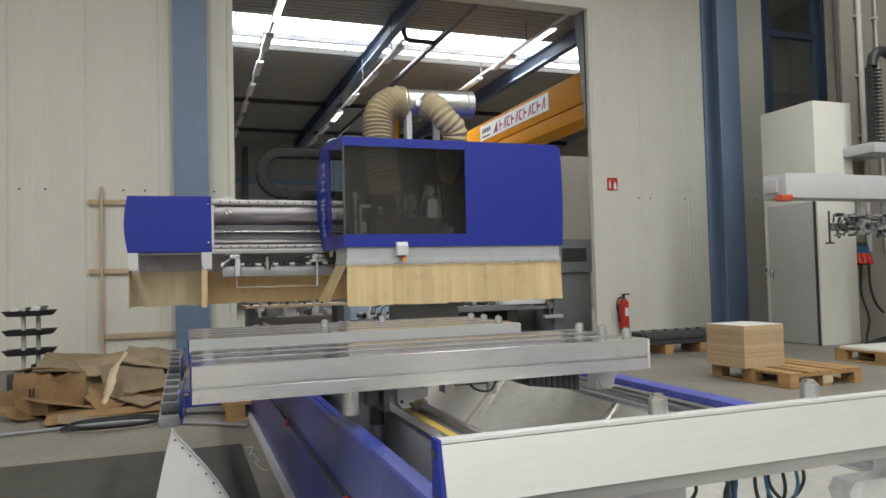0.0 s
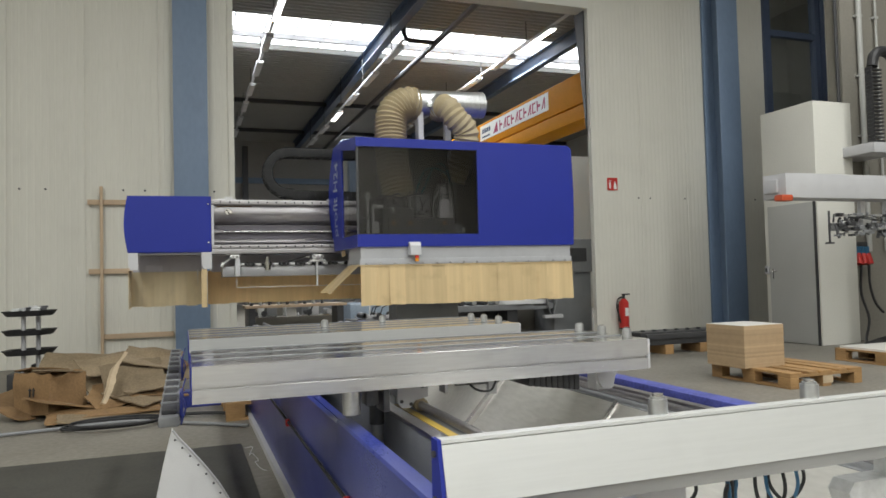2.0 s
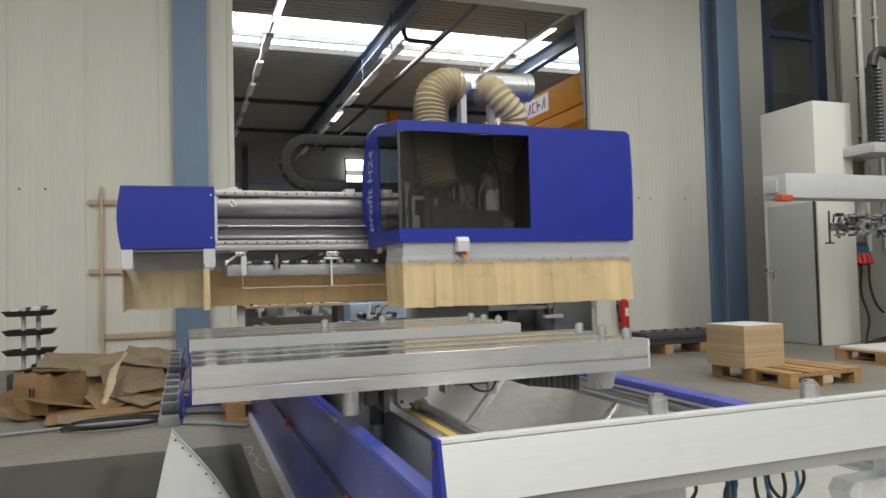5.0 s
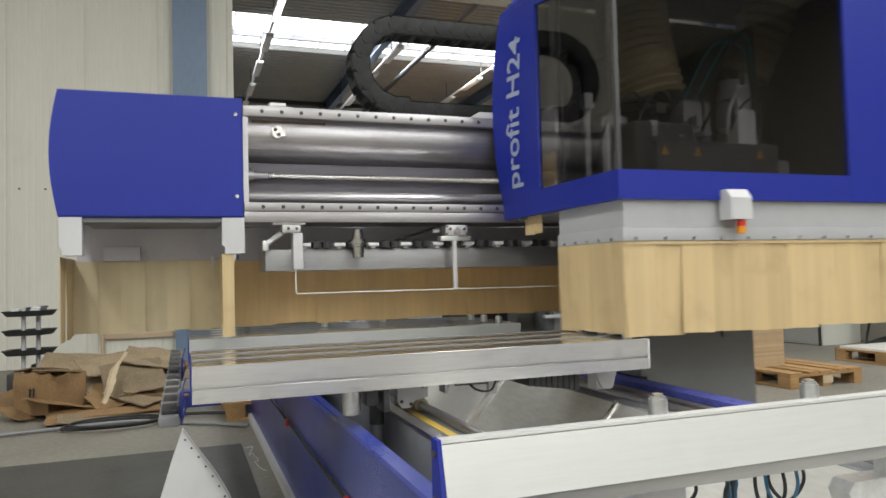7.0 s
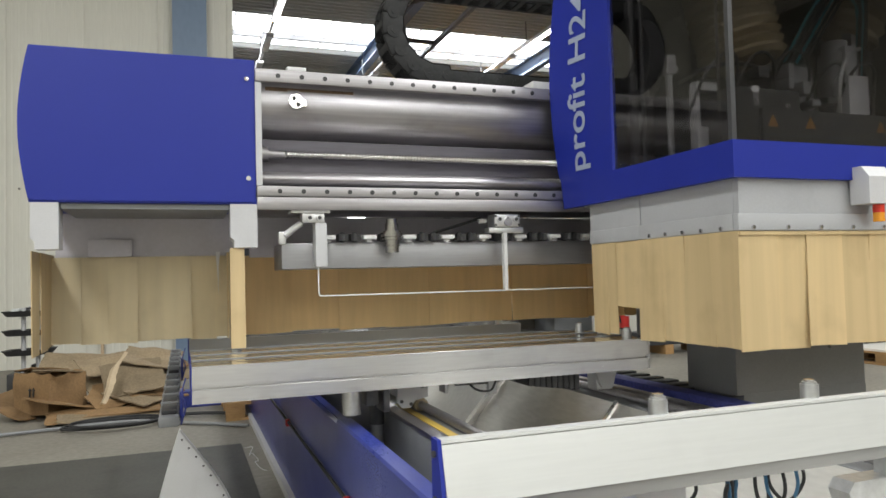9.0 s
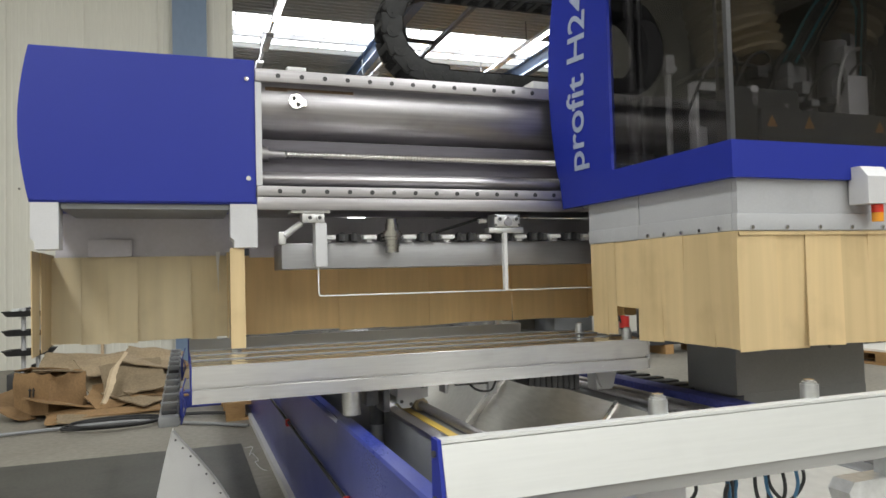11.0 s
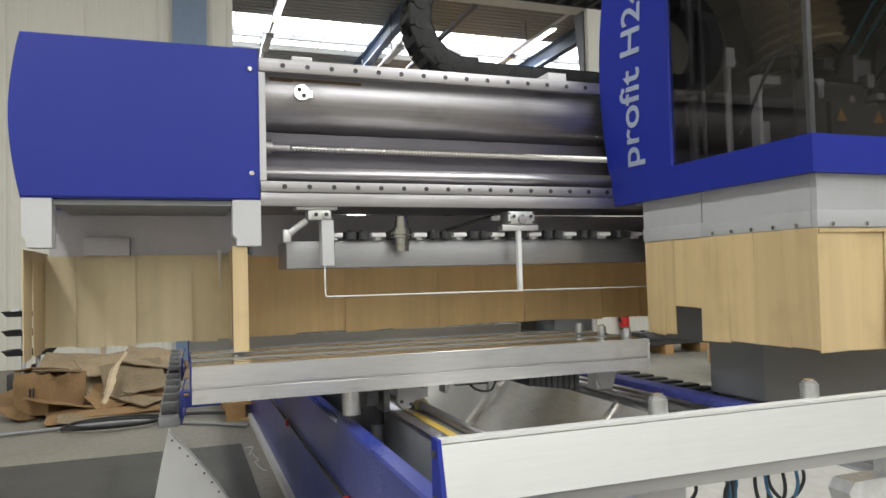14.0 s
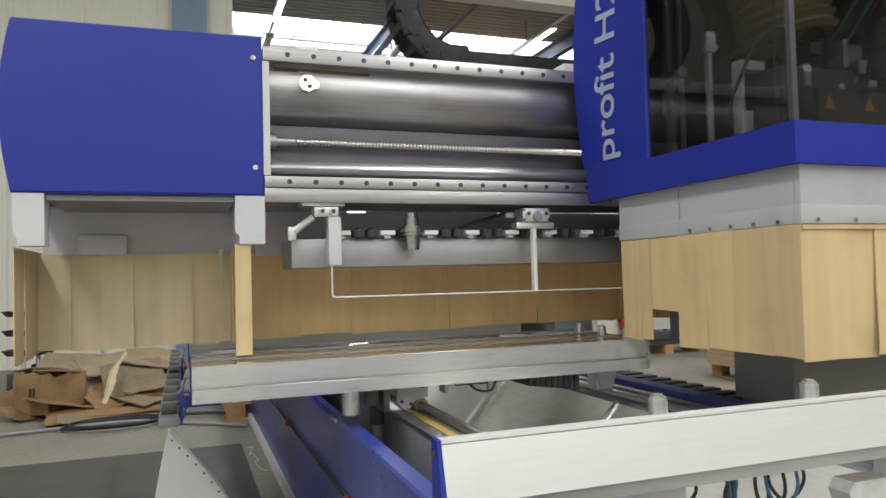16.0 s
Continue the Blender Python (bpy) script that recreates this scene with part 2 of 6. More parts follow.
def part(name, bm, material, parent, label="", at=None):
    ob = new(name, mesh_of(name, bm, material))
    ob.parent = parent
    if at is not None:
        ob.matrix_basis = at
    return tagged(ob, label)


def thing(name, label, category, m=None, group="", kind=""):
    ob = new(name)
    ob.empty_display_size = 0.1
    if m is not None:
        ob.matrix_basis = m
    return tagged(ob, label, category, group, kind)


def solid(name, bm, material, label, category, m=None, group="", kind=""):
    ob = new(name, mesh_of(name, bm, material))
    if m is not None:
        ob.matrix_basis = m
    return tagged(ob, label, category, group, kind)


# ---- the front hall ----
def structure(name, bm, material, label, category=""):
    return solid(name, bm, material, label, category or name.split("_")[0], kind="structure")


WY = 10.9
GX0, GX1, GZ = 0.66, 6.74, 5.77
structure("floor", bx(B(), -6, 18, -20, 36, -0.2, 0), CONC, "worn grey-beige concrete hall floor with scuffs and stains")

# back wall in cladding planks, around the gate
wall_n = thing("wall_north", "cream metal-clad hall wall with narrow vertical ribs and a large open gateway", "wall", kind="structure")
bm = B()
bx(bm, -6, GX0, WY + 0.03, WY + 0.3, 0, 8)
bx(bm, GX1 + 0.02, 10.75, WY + 0.03, WY + 0.10, 0, 8)
bx(bm, GX0, GX1, WY + 0.03, WY + 0.3, GZ, 8)
bx(bm, 10.75, 12.2, WY + 0.03, WY + 0.3, 0, 3.6)
bx(bm, 12.2, 18, WY + 0.03, WY + 0.3, 0, 8)
part("wall_core", bm, WALL, wall_n)


def ribbed(x0, x1, z0, z1):
    """One cladding panel with shallow vertical ribs and a joint at each side."""
    bm = B()
    n = max(2, round((x1 - x0) / 0.085))
    pts = [(x0 + 0.0005, WY + 0.0095)]
    for i in range(n):
        a, w = x0 + 0.0015 + (x1 - x0 - 0.003) * i / n, (x1 - x0 - 0.003) / n
        pts += [(a + 0.12 * w, WY + 0.003), (a + 0.80 * w, WY + 0.003), (a + 0.86 * w, WY + 0.0062), (a + 0.94 * w, WY + 0.0062)]
    pts += [(x1 - 0.0005, WY + 0.0095), (x1 - 0.0005, WY + 0.0295), (x0 + 0.0005, WY + 0.0295)]
    return prism(bm, pts, "z", z0, z1)


for x0, x1, z0, z1 in ((-6, GX0 - 0.02, 0, 8), (GX1 + 0.02, 10.74, 0, 8), (12.22, 14.5, 0, 8)):
    n = math.ceil((x1 - x0) / 1.0)
    for i in range(n):
        part("panel", ribbed(x0 + (x1 - x0) * i / n, x0 + (x1 - x0) * (i + 1) / n, z0, z1), WALL, wall_n)
bm = B()
for x in (-2.05, -1.74, -0.78, -0.50, 0.43, 7.68, 7.93, 8.68, 10.31):
    cyl(bm, (x, WY + 0.004, 2.40), (x, WY - 0.006, 2.40), 0.015, 8)
part("screw_row", bm, DARKMET, wall_n, "row of dark screw heads")
bm = B()
bx(bm, GX0 - 0.02, GX0 + 0.06, WY - 0.012, WY + 0.32, 0, GZ)
part("gate_jamb", bm, WALL, wall_n)
bm = B()
bx(bm, GX1, GX1 + 0.06, WY - 0.012, WY + 0.10, 0, GZ)
part("gate_jamb", bm, WALL, wall_n)
bm = B()
bx(bm, GX0 - 0.02, GX1 + 0.02, WY - 0.014, WY + 0.33, GZ - 0.03, GZ + 0.12)
part("gate_lintel", bm, CABIN, wall_n)
part("gate_guide", prism(B(), [(WY + 0.101, 3.6), (WY + 0.12, 3.6), (WY + 0.42, GZ), (WY + 0.101, GZ)], "x", GX1 - 0.02, GX1 + 0.05), BLACK, wall_n, "black door guide rail")

# other enclosing walls and the roof
structure("wall_west", bx(B(), -6.2, -6, -20, WY, 0, 8), WALL, "cream hall side wall")
structure("wall_south", bx(B(), -6.2, 18.2, -20.2, -20, 0, 8), WALL, "cream hall wall behind")
structure("wall_east", bx(B(), 14.5, 14.7, -20, WY, 0, 8), GREYWALL, "grey plastered side wall")
structure("wall_stub", bx(bx(B(), 9.19, 14.5, 7.9, 8.15, 0, 5.4), 9.005, 9.1895, 7.9, 8.15, 0, 3.41), GREYWALL, "grey-beige plastered wall beside the cabin")
structure("ceiling", bx(B(), -6.2, 18.2, -20.2, WY + 0.3, 7.6, 7.8), CABIN, "light hall ceiling")

# steel columns
cl = thing("steel_column", "light blue painted steel column against the cladding", "column", kind="structure", group="hall columns")
part("shaft", bx(B(), -0.115, 0.35, WY - 0.16, WY - 0.01, 0, 7.6, 0.008), STEELBLUE, cl)
cr = thing("steel_column", "blue painted I-section steel column with a shaded web", "column", kind="structure", group="hall columns")
part("front_flange", bx(B(), 9.17, 9.63, WY - 0.46, WY - 0.43, 0, 7.6, 0.004), STEELBLUE, cr)
part("web", bx(B(), 9.39, 9.41, WY - 0.429, WY - 0.06, 0, 7.6), STEELBLUE, cr)
part("rear_flange", bx(B(), 9.17, 9.63, WY - 0.059, WY - 0.012, 0, 7.6, 0.004), STEELBLUE, cr)
part("base_plate", bx(B(), 9.1, 9.7, WY - 0.52, WY - 0.012, 0, 0.03), STEELBLUE, cr)

# high window
win = thing("window_1", "high dark blue framed window in the hall wall", "window", kind="structure")
bm = B()
for x0, x1 in ((10.65, 10.80), (11.95, 12.06), (12.08, 12.198)):
    bx(bm, x0, x1, WY - 0.06, WY + 0.10, 3.6, 7.6)
part("window_frame", bm, DARKBLUE, win)
for z in (3.62, 5.62):
    part("window_rail", bx(B(), 10.80, 11.95, WY - 0.04, WY + 0.08, z, z + 0.12), DARKBLUE, win)
for z0, z1 in ((3.74, 5.62), (5.74, 7.6)):
    p = part("pane", bx(B(), 10.80, 11.95, WY + 0.02, WY + 0.03, z0, z1), PANE, win)
    p.visible_shadow = False

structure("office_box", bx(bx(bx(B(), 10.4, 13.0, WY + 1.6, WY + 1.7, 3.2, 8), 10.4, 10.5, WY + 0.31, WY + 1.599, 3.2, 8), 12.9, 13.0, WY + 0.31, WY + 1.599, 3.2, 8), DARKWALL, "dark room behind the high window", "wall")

# ---- the hall behind the gate ----
RZ = 7.6
bm = B()
n = 110
pts = []
for i in range(n):
    y = WY + 0.3 + i * (34.4 - WY) / n
    w = (34.4 - WY) / n
    pts += [(y, RZ), (y + 0.45 * w, RZ), (y + 0.55 * w, RZ + 0.05), (y + 0.95 * w, RZ + 0.05)]
near = [p for p in pts if p[0] < 17.88]
far = [p for p in pts if p[0] > 20.45]
prism(bm, near + [(near[-1][0], RZ + 0.2), (near[0][0], RZ + 0.2)], "x", -6, 18)
prism(bm, far + [(far[-1][0], RZ + 0.2), (far[0][0], RZ + 0.2)], "x", -6, 18)
structure("ceiling_back", bm, ROOF, "dark corrugated sheet roof of the hall beyond")
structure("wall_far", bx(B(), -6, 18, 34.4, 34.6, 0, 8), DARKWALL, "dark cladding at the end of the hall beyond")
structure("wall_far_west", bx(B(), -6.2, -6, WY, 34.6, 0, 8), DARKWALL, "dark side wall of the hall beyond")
structure("wall_far_east", bx(B(), 18, 18.2, WY, 34.6, 0, 8), WALL, "pale side wall of the hall beyond")

skyl = thing("skylight", "bright translucent roof light strip with slim bars", "skylight", kind="structure")
for k in range(30):
    x = -5.9 + k * 0.8
    part("pane", bx(B(), x, x + 0.77, 17.88, 19.48, RZ + 0.14, RZ + 0.16), SKYPANE, skyl)
    part("pane", bx(B(), x, x + 0.77, 19.58, 20.45, RZ + 0.14, RZ + 0.16), SKYPANE, skyl)
    part("glazing_bar", bx(B(), x - 0.022, x, 17.88, 20.45, RZ + 0.10, RZ + 0.2), GREYP, skyl)
part("crossbar", bx(B(), -6, 18, 19.48, 19.58, RZ + 0.0, RZ + 0.2), GREYP, skyl)


FW = (7.42, 8.32)  # daylit window at the far end, from and to


def roof_beam(x):
    b = thing("roof_beam", "blue painted steel roof beam", "beam", kind="structure", group="roof beams")
    part("lower_flange", bx(B(), x - 0.105, x + 0.105, WY + 0.35, 34.3, 7.18, 7.21), ROOFSHADE, b)
    part("web", bx(B(), x - 0.01, x + 0.01, WY + 0.35, 34.3, 7.2105, 7.57), ROOFSHADE, b)
    part("upper_flange", bx(B(), x - 0.105, x + 0.105, WY + 0.35, 34.3, 7.571, 7.598), ROOFSHADE, b)


roof_beam(5.03)
roof_beam(9.95)
roof_beam(14.9)
for y in (26.2, 31.4):
    structure("purlin", bx(B(), -6, 18, y, y + 0.12, 7.45, 7.595), DARKMET, "dark roof purlin")
bm = B()
for x in (-1, 2.6, 12.5):
    bx(bm, x, x + 0.25, 34.1, 34.35, 0, 7.3)
fw = thing("window_2", "bright daylit window with bars in the far hall wall", "window", kind="structure")
for z0, z1 in ((6.31, 6.81), (5.70, 6.05), (5.30, 5.64), (3.72, 4.36)):
    part("pane", bx(B(), *FW, 34.04, 34.06, z0, z1), SKYPANE, fw)
for x in FW:
    part("window_frame", bx(B(), x - 0.06 if x == FW[0] else x + 0.001, x - 0.001 if x == FW[0] else x + 0.06, 34.0, 34.099, 3.6, 6.9), DARKMET, fw)
structure("far_posts", bm, DARKMET, "dark steel posts at the far end")
bm = B()
for z in (2.1, 4.2, 5.6):
    bx(bm, -6, 18, 34.15, 34.34, z, z + 0.25)
structure("far_rails", bm, STEELBLUE, "blue-grey horizontal rails at the far end")


def tube_row(x, z, y0, y1, lit, label):
    r = thing("light_row", label, "ceiling light", group="tube light rows")
    part("trunking", bx(B(), x - 0.03, x + 0.03, y0, y1, z, z + 0.05), GREYP, r)
    y, k = y0 + 0.2, 0
    while y + 1.4 < y1:
        part("housing", bx(B(), x - 0.09, x + 0.09, y, y + 1.35, z - 0.07, z - 0.001, 0.01), GREYP, r)
        part("tube", bx(B(), x - 0.06, x + 0.06, y + 0.05, y + 1.3, z - 0.09, z - 0.071), TUBEON if k in lit else WHITEP, r)
        y += 2.3
        k += 1
    bm = B()
    for k in range(int((y1 - y0) / 3)):
        cyl(bm, (x, y0 + 1 + 3 * k, z + 0.05), (x, y0 + 1 + 3 * k, 7.6), 0.012, 6)
    part("hanger", bm, DARKMET, r)


tube_row(2.0, 7.0, 12.5, 32, (1,), "row of tube lights hung under the roof, one lit")
tube_row(4.85, 6.55, 15.8, 33, (3,), "row of tube lights along the roof beam")
tube_row(8.38, 7.0, 12.5, 28, (1,), "row of tube lights with a lit tube")
pipe = thing("sprinkler_pipe", "dark roof pipe with elbow branch under the skylight", "pipe")
part("run", tube(B(), [(6.12, 12.5, 7.05), (6.12, 33, 7.05)], 0.07, 8), DARKMET, pipe)
part("branch", tube(B(), [(6.12, 17.2, 7.07), (5.8, 17.2, 7.07), (5.5, 17.2, 7.07), (5.36, 17.2, 7.1), (5.3, 17.2, 7.25), (5.3, 17.2, 7.6)], 0.06, 8), DARKMET, pipe)
part("bracket", bx(B(), 6.07, 6.17, 14, 14.1, 7.05, 7.6), DARKMET, pipe)

crane = thing("overhead_crane", "orange overhead travelling crane girder with a white lettered sign", "crane")
part("girder", bx(B(), 7.5, 7.95, 11.4, 27, 4.47, 5.10, 0.01), ORANGE, crane)
part("lower_flange", bx(B(), 7.42, 8.02, 11.4, 27, 4.12, 4.40, 0.01), ORANGE, crane)
part("shadow_gap", bx(B(), 7.56, 7.9, 11.4, 27, 4.40, 4.47), ORANGE, crane)
part("hanger", bx(B(), 7.55, 7.9, 26.6, 27, 5.1, 7.59), ORANGE, crane)
sign = part("sign", bx(B(), 7.488, 7.499, 13.8, 17.6, 4.64, 5.03), WHITE, crane, "white sign with magenta and navy lettering blocks")
for i in range(11):
    y1 = 16.35 - i * 0.225
    bm = B()
    if i % 3 == 0:
        bx(bm, 7.483, 7.487, y1 - 0.05, y1, 4.71, 4.95)
        bx(bm, 7.483, 7.487, y1 - 0.16, y1 - 0.05, 4.80, 4.86)
    elif i % 3 == 1:
        prism(bm, [(y1, 4.71), (y1 - 0.05, 4.71), (y1 - 0.17, 4.95), (y1 - 0.12, 4.95)], "x", 7.483, 7.487)
        bx(bm, 7.483, 7.487, y1 - 0.17, y1 - 0.13, 4.71, 4.95)
    else:
        bx(bm, 7.483, 7.487, y1 - 0.16, y1, 4.91, 4.95)
        bx(bm, 7.483, 7.487, y1 - 0.16, y1, 4.71, 4.75)
        bx(bm, 7.483, 7.487, y1 - 0.05, y1, 4.75, 4.91)
    part("lettering", bm, MAGENTA, sign)
part("emblem", prism(B(), [(16.75, 4.70), (16.45, 4.70), (16.5, 4.96)], "x", 7.483, 7.487), MAGENTA, sign)
for i in range(4):
    part("lettering", bx(B(), 7.483, 7.487, 17.45 - i * 0.14 - 0.1, 17.45 - i * 0.14, 4.82, 4.93), NAVY, sign)
part("lettering", bx(B(), 7.483, 7.487, 16.95, 17.45, 4.70, 4.74), NAVY, sign)

pp = thing("partition", "pale partition wall with thin tie rods in the hall beyond", "partition", pose(8.6, 19.0, 0))
part("panel", bx(B(), 0, 6.0, 0, 0.15, 0, 4.6), CABIN, pp)
for x0, x1 in ((0.3, 1.3), (1.3, 0.3)):
    part("tie_rod", tube(B(), [(x0, -0.05, 0.6), (x1, -0.05, 4.2)], 0.02, 6), DARKMET, pp)
# ---- the machine: gantry ----
gantry = thing("machine_gantry", "blue and grey gantry of a machining centre over its bed", "machine", pose(0, 6.80, 0))

# end cover with a bulged outer side
bm = B()
pts = [(0.24, 1.364), (0.24, 1.868)]
pts += [(-0.456 - 0.03 * math.sin(math.pi * k / 12), 1.865 - (1.865 - 1.364) * k / 12) for k in range(13)]
prism(bm, pts, "y", 0, 0.5)
bmesh.ops.bevel(bm, geom=[e for e in bm.edges if abs(e.verts[0].co.y - e.verts[1].co.y) < 1e-4 and e.verts[0].co.y < 0.01], offset=0.006, segments=2, affect="EDGES")
cover = part("end_cover", bm, BLUE, gantry, "blue painted end cover")
for x, z in ((0.212, 1.798), (0.214, 1.452)):
    part("screw", cyl(cyl(B(), (x, 0.001, z), (x, -0.006, z), 0.008, 12), (x, -0.006, z), (x, -0.009, z), 0.004, 6), POLISH, cover)
part("end_plate", bx(B(), 0.241, 0.262, 0.004, 0.5, 1.43, 1.793), GREYP, gantry)

# beam with two guide rails and rounded faces
prof = [(0.5, 1.372), (0.035, 1.372), (0.035, 1.43)]
prof += [(0.035 - 0.02 * math.sin(math.pi * k / 8), 1.432 + 0.05 * k / 8) for k in range(9)]
prof += [(0.13, 1.484), (0.13, 1.615)]
prof += [(0.10, 1.63), (0.065, 1.655), (0.045, 1.69), (0.038, 1.735), (0.045, 1.77), (0.05, 1.79), (0.05, 1.835), (0.5, 1.835)]
part("beam", prism(B(), prof, "x", 0.2625, 3.3), STEEL, gantry, "machined steel beam with rounded faces")
for z0, z1 in ((1.795, 1.84), (1.392, 1.428)):
    rail = part("guide_rail", bx(B(), 0.242, 3.3, 0.0, 0.03, z0, z1, 0.003), STEEL, gantry, "steel guide rail with bolt holes")
    for k in range(36):
        x = 0.32 + k * 0.083
        part("bolt_hole", cyl(B(), (x, 0.01, (z0 + z1) / 2), (x, -0.0015, (z0 + z1) / 2), 0.0085, 10), BLACK, rail)
part("lower_plate", bx(B(), 0.242, 3.3, 0.006, 0.3, 1.345, 1.390, 0.002), STEEL, gantry)
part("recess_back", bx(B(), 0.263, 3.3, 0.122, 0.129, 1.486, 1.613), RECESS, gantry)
# ball screw with turned thread
bm = B()
tube(bm, [(0.35 + 0.006 * k, 0.085, 1.553) for k in range(480)], 0.015, 10, [0.0165 if k % 2 else 0.0115 for k in range(480)])
scr = part("ball_screw", bm, POLISH, gantry, "threaded steel ball screw")
part("bearing", cyl(cyl(B(), (0.264, 0.085, 1.553), (0.29, 0.085, 1.553), 0.026, 20), (0.29, 0.085, 1.553), (0.35, 0.085, 1.553), 0.015, 16), STEEL, scr)
bm = B()
cyl(bm, (0.384, 0.04, 1.732), (0.384, 0.005, 1.732), 0.026, 20)
bx(bm, 0.395, 0.42, 0.01, 0.04, 1.717, 1.74)
fitg = part("fitting", bm, POLISH, gantry, "round steel lubrication fitting")
part("port", cyl(B(), (0.376, 0.01, 1.742), (0.376, 0.003, 1.742), 0.008, 10), BLACK, fitg)
part("port", cyl(B(), (0.39, 0.01, 1.722), (0.39, 0.003, 1.722), 0.008, 10), BLACK, fitg)
bm = B()
bx(bm, 0.30, 0.46, 0.06, 0.16, 1.836, 1.856, 0.004)
bx(bm, 0.36, 0.43, 0.06, 0.16, 1.856, 1.872, 0.004)
part("top_bracket", bm, WHITEP, gantry)
for k, (x0, x1, d) in enumerate(((0.30, 0.44, 0.020), (0.40, 0.60, 0.012), (0.28, 0.36, 0.030))):
    part("stain", bx(B(), x0, x1, 0.0475 - 0.0006 * k, 0.0495 - 0.0006 * k, 1.7895 - d, 1.7885), RUST, gantry, "brown oil stain")
part("scraper_block", bx(B(), 1.32, 1.40, -0.0, 0.2, 1.836, 1.868, 0.004), WHITEP, gantry)

# brackets and panels under the cover
for x0, x1 in ((-0.452, -0.372), (0.152, 0.242)):
    part("hanging_bracket", prism(B(), [(x0, 1.3635), (x0, 1.25), (x0 + 0.012, 1.238), (x0 + 0.012, 1.214), (x1, 1.214), (x1, 1.3635)], "y", 0.004, 0.09), GREYP, gantry, "light grey hanging bracket")
part("rear_panel", bx(B(), -0.44, 0.2, 0.40, 0.42, 1.19, 1.363), PANELG, gantry, "grey rear panel")
part("rear_step", bx(B(), -0.33, -0.18, 0.37, 0.399, 1.20, 1.265, 0.004), PANELG, gantry)
for k in range(9):
    part("rivet", cyl(B(), (-0.38 + k * 0.062, 0.40, 1.21), (-0.38 + k * 0.062, 0.396, 1.21), 0.0035, 8), GREYP, gantry)
part("cover_floor", bx(B(), -0.37, 0.15, 0.02, 0.4, 1.345, 1.3625), MIDGREY, gantry)


def strip(x0, x1, z0, z1, y, wave=0.004, seed=1, thick=0.003, lean=0.006):
    """A hanging strip with slow ripples."""
    rnd = random.Random(seed)
    ph, k = rnd.random() * 6, rnd.uniform(10, 30)
    n = max(3, int((x1 - x0) / 0.015))
    tilt = rnd.uniform(-lean, lean)
    skew = rnd.uniform(-lean, lean)
    front = [(x0 + (x1 - x0) * i / n, wave * math.sin(ph + k * (x0 + (x1 - x0) * i / n))) for i in range(n + 1)]
    bm = B()
    vf, vb = [], []
    for j in range(5):
        z = z1 + (z0 - z1) * j / 4
        g = j / 4
        vf.append([bm.verts.new((x, y - g * w * 2.2 + g * g * (tilt + skew * (x - x0) / (x1 - x0)) - thick / 2, z + (0.004 * math.sin(ph + 9 * x) if j == 4 else 0))) for x, w in front])
        vb.append([bm.verts.new((x, y - g * w * 2.2 + g * g * (tilt + skew * (x - x0) / (x1 - x0)) + thick / 2, z + (0.004 * math.sin(ph + 9 * x) if j == 4 else 0))) for x, w in front])
    for j in range(4):
        for i in range(n):
            bm.faces.new((vf[j][i], vf[j][i + 1], vf[j + 1][i + 1], vf[j + 1][i]))
            bm.faces.new((vb[j][i + 1], vb[j][i], vb[j + 1][i], vb[j + 1][i + 1]))
        bm.faces.new((vf[j][0], vf[j + 1][0], vb[j + 1][0], vb[j][0]))
        bm.faces.new((vf[j][n], vb[j][n], vb[j + 1][n], vf[j + 1][n]))
    for i in range(n):
        bm.faces.new((vf[0][i], vb[0][i], vb[0][i + 1], vf[0][i + 1]))
        bm.faces.new((vf[4][i], vf[4][i + 1], vb[4][i + 1], vb[4][i]))
    return bm


for k in range(6):
    part("curtain_strip", strip(-0.455 + k * 0.0955, -0.455 + (k + 1) * 0.0955 + (0.006 if k < 5 else 0), 0.882, 1.20, 0.385 + 0.004 * (k % 2), seed=k), CURTP, gantry)
part("curtain_strip", strip(0.112, 0.168, 0.884, 1.20, 0.392, 0.002, seed=15, lean=0.0), CURTP, gantry)
part("torn_edge", prism(B(), [(0.118, 1.215), (0.134, 1.215), (0.128, 1.16), (0.126, 1.05), (0.122, 1.15)], "y", 0.372, 0.376), WHITEP, gantry, "pale torn curtain edge")
for k in range(3):
    part("curtain_strip", strip(-0.14 * (k + 1), -0.14 * k + 0.003, 0.876, 1.21, 0, 0.0012, seed=20 + k, lean=0.0), CURT, gantry, at=pose(-0.452 + 0.003 * (k % 2), 0.02, 0, 0, 0, -90))
    part("curtain_strip", strip(-0.14 * (k + 1), -0.14 * k + 0.003, 0.878, 1.21, 0, 0.0012, seed=40 + k, lean=0.0), CURT, gantry, at=pose(0.16 + 0.003 * (k % 2), 0.05, 0, 0, 0, -90))
part("curtain_strip", strip(0.150, 0.198, 0.874, 1.213, 0.02, 0.008, seed=33, thick=0.012), CURT, gantry)
for k in range(14):
    part("curtain_strip", strip(0.215 + k * 0.2, 0.215 + (k + 1) * 0.2 + 0.004, 0.886, 1.2, 0.46 + 0.004 * (k % 2), 0.003, seed=60 + k), CURTB, gantry)

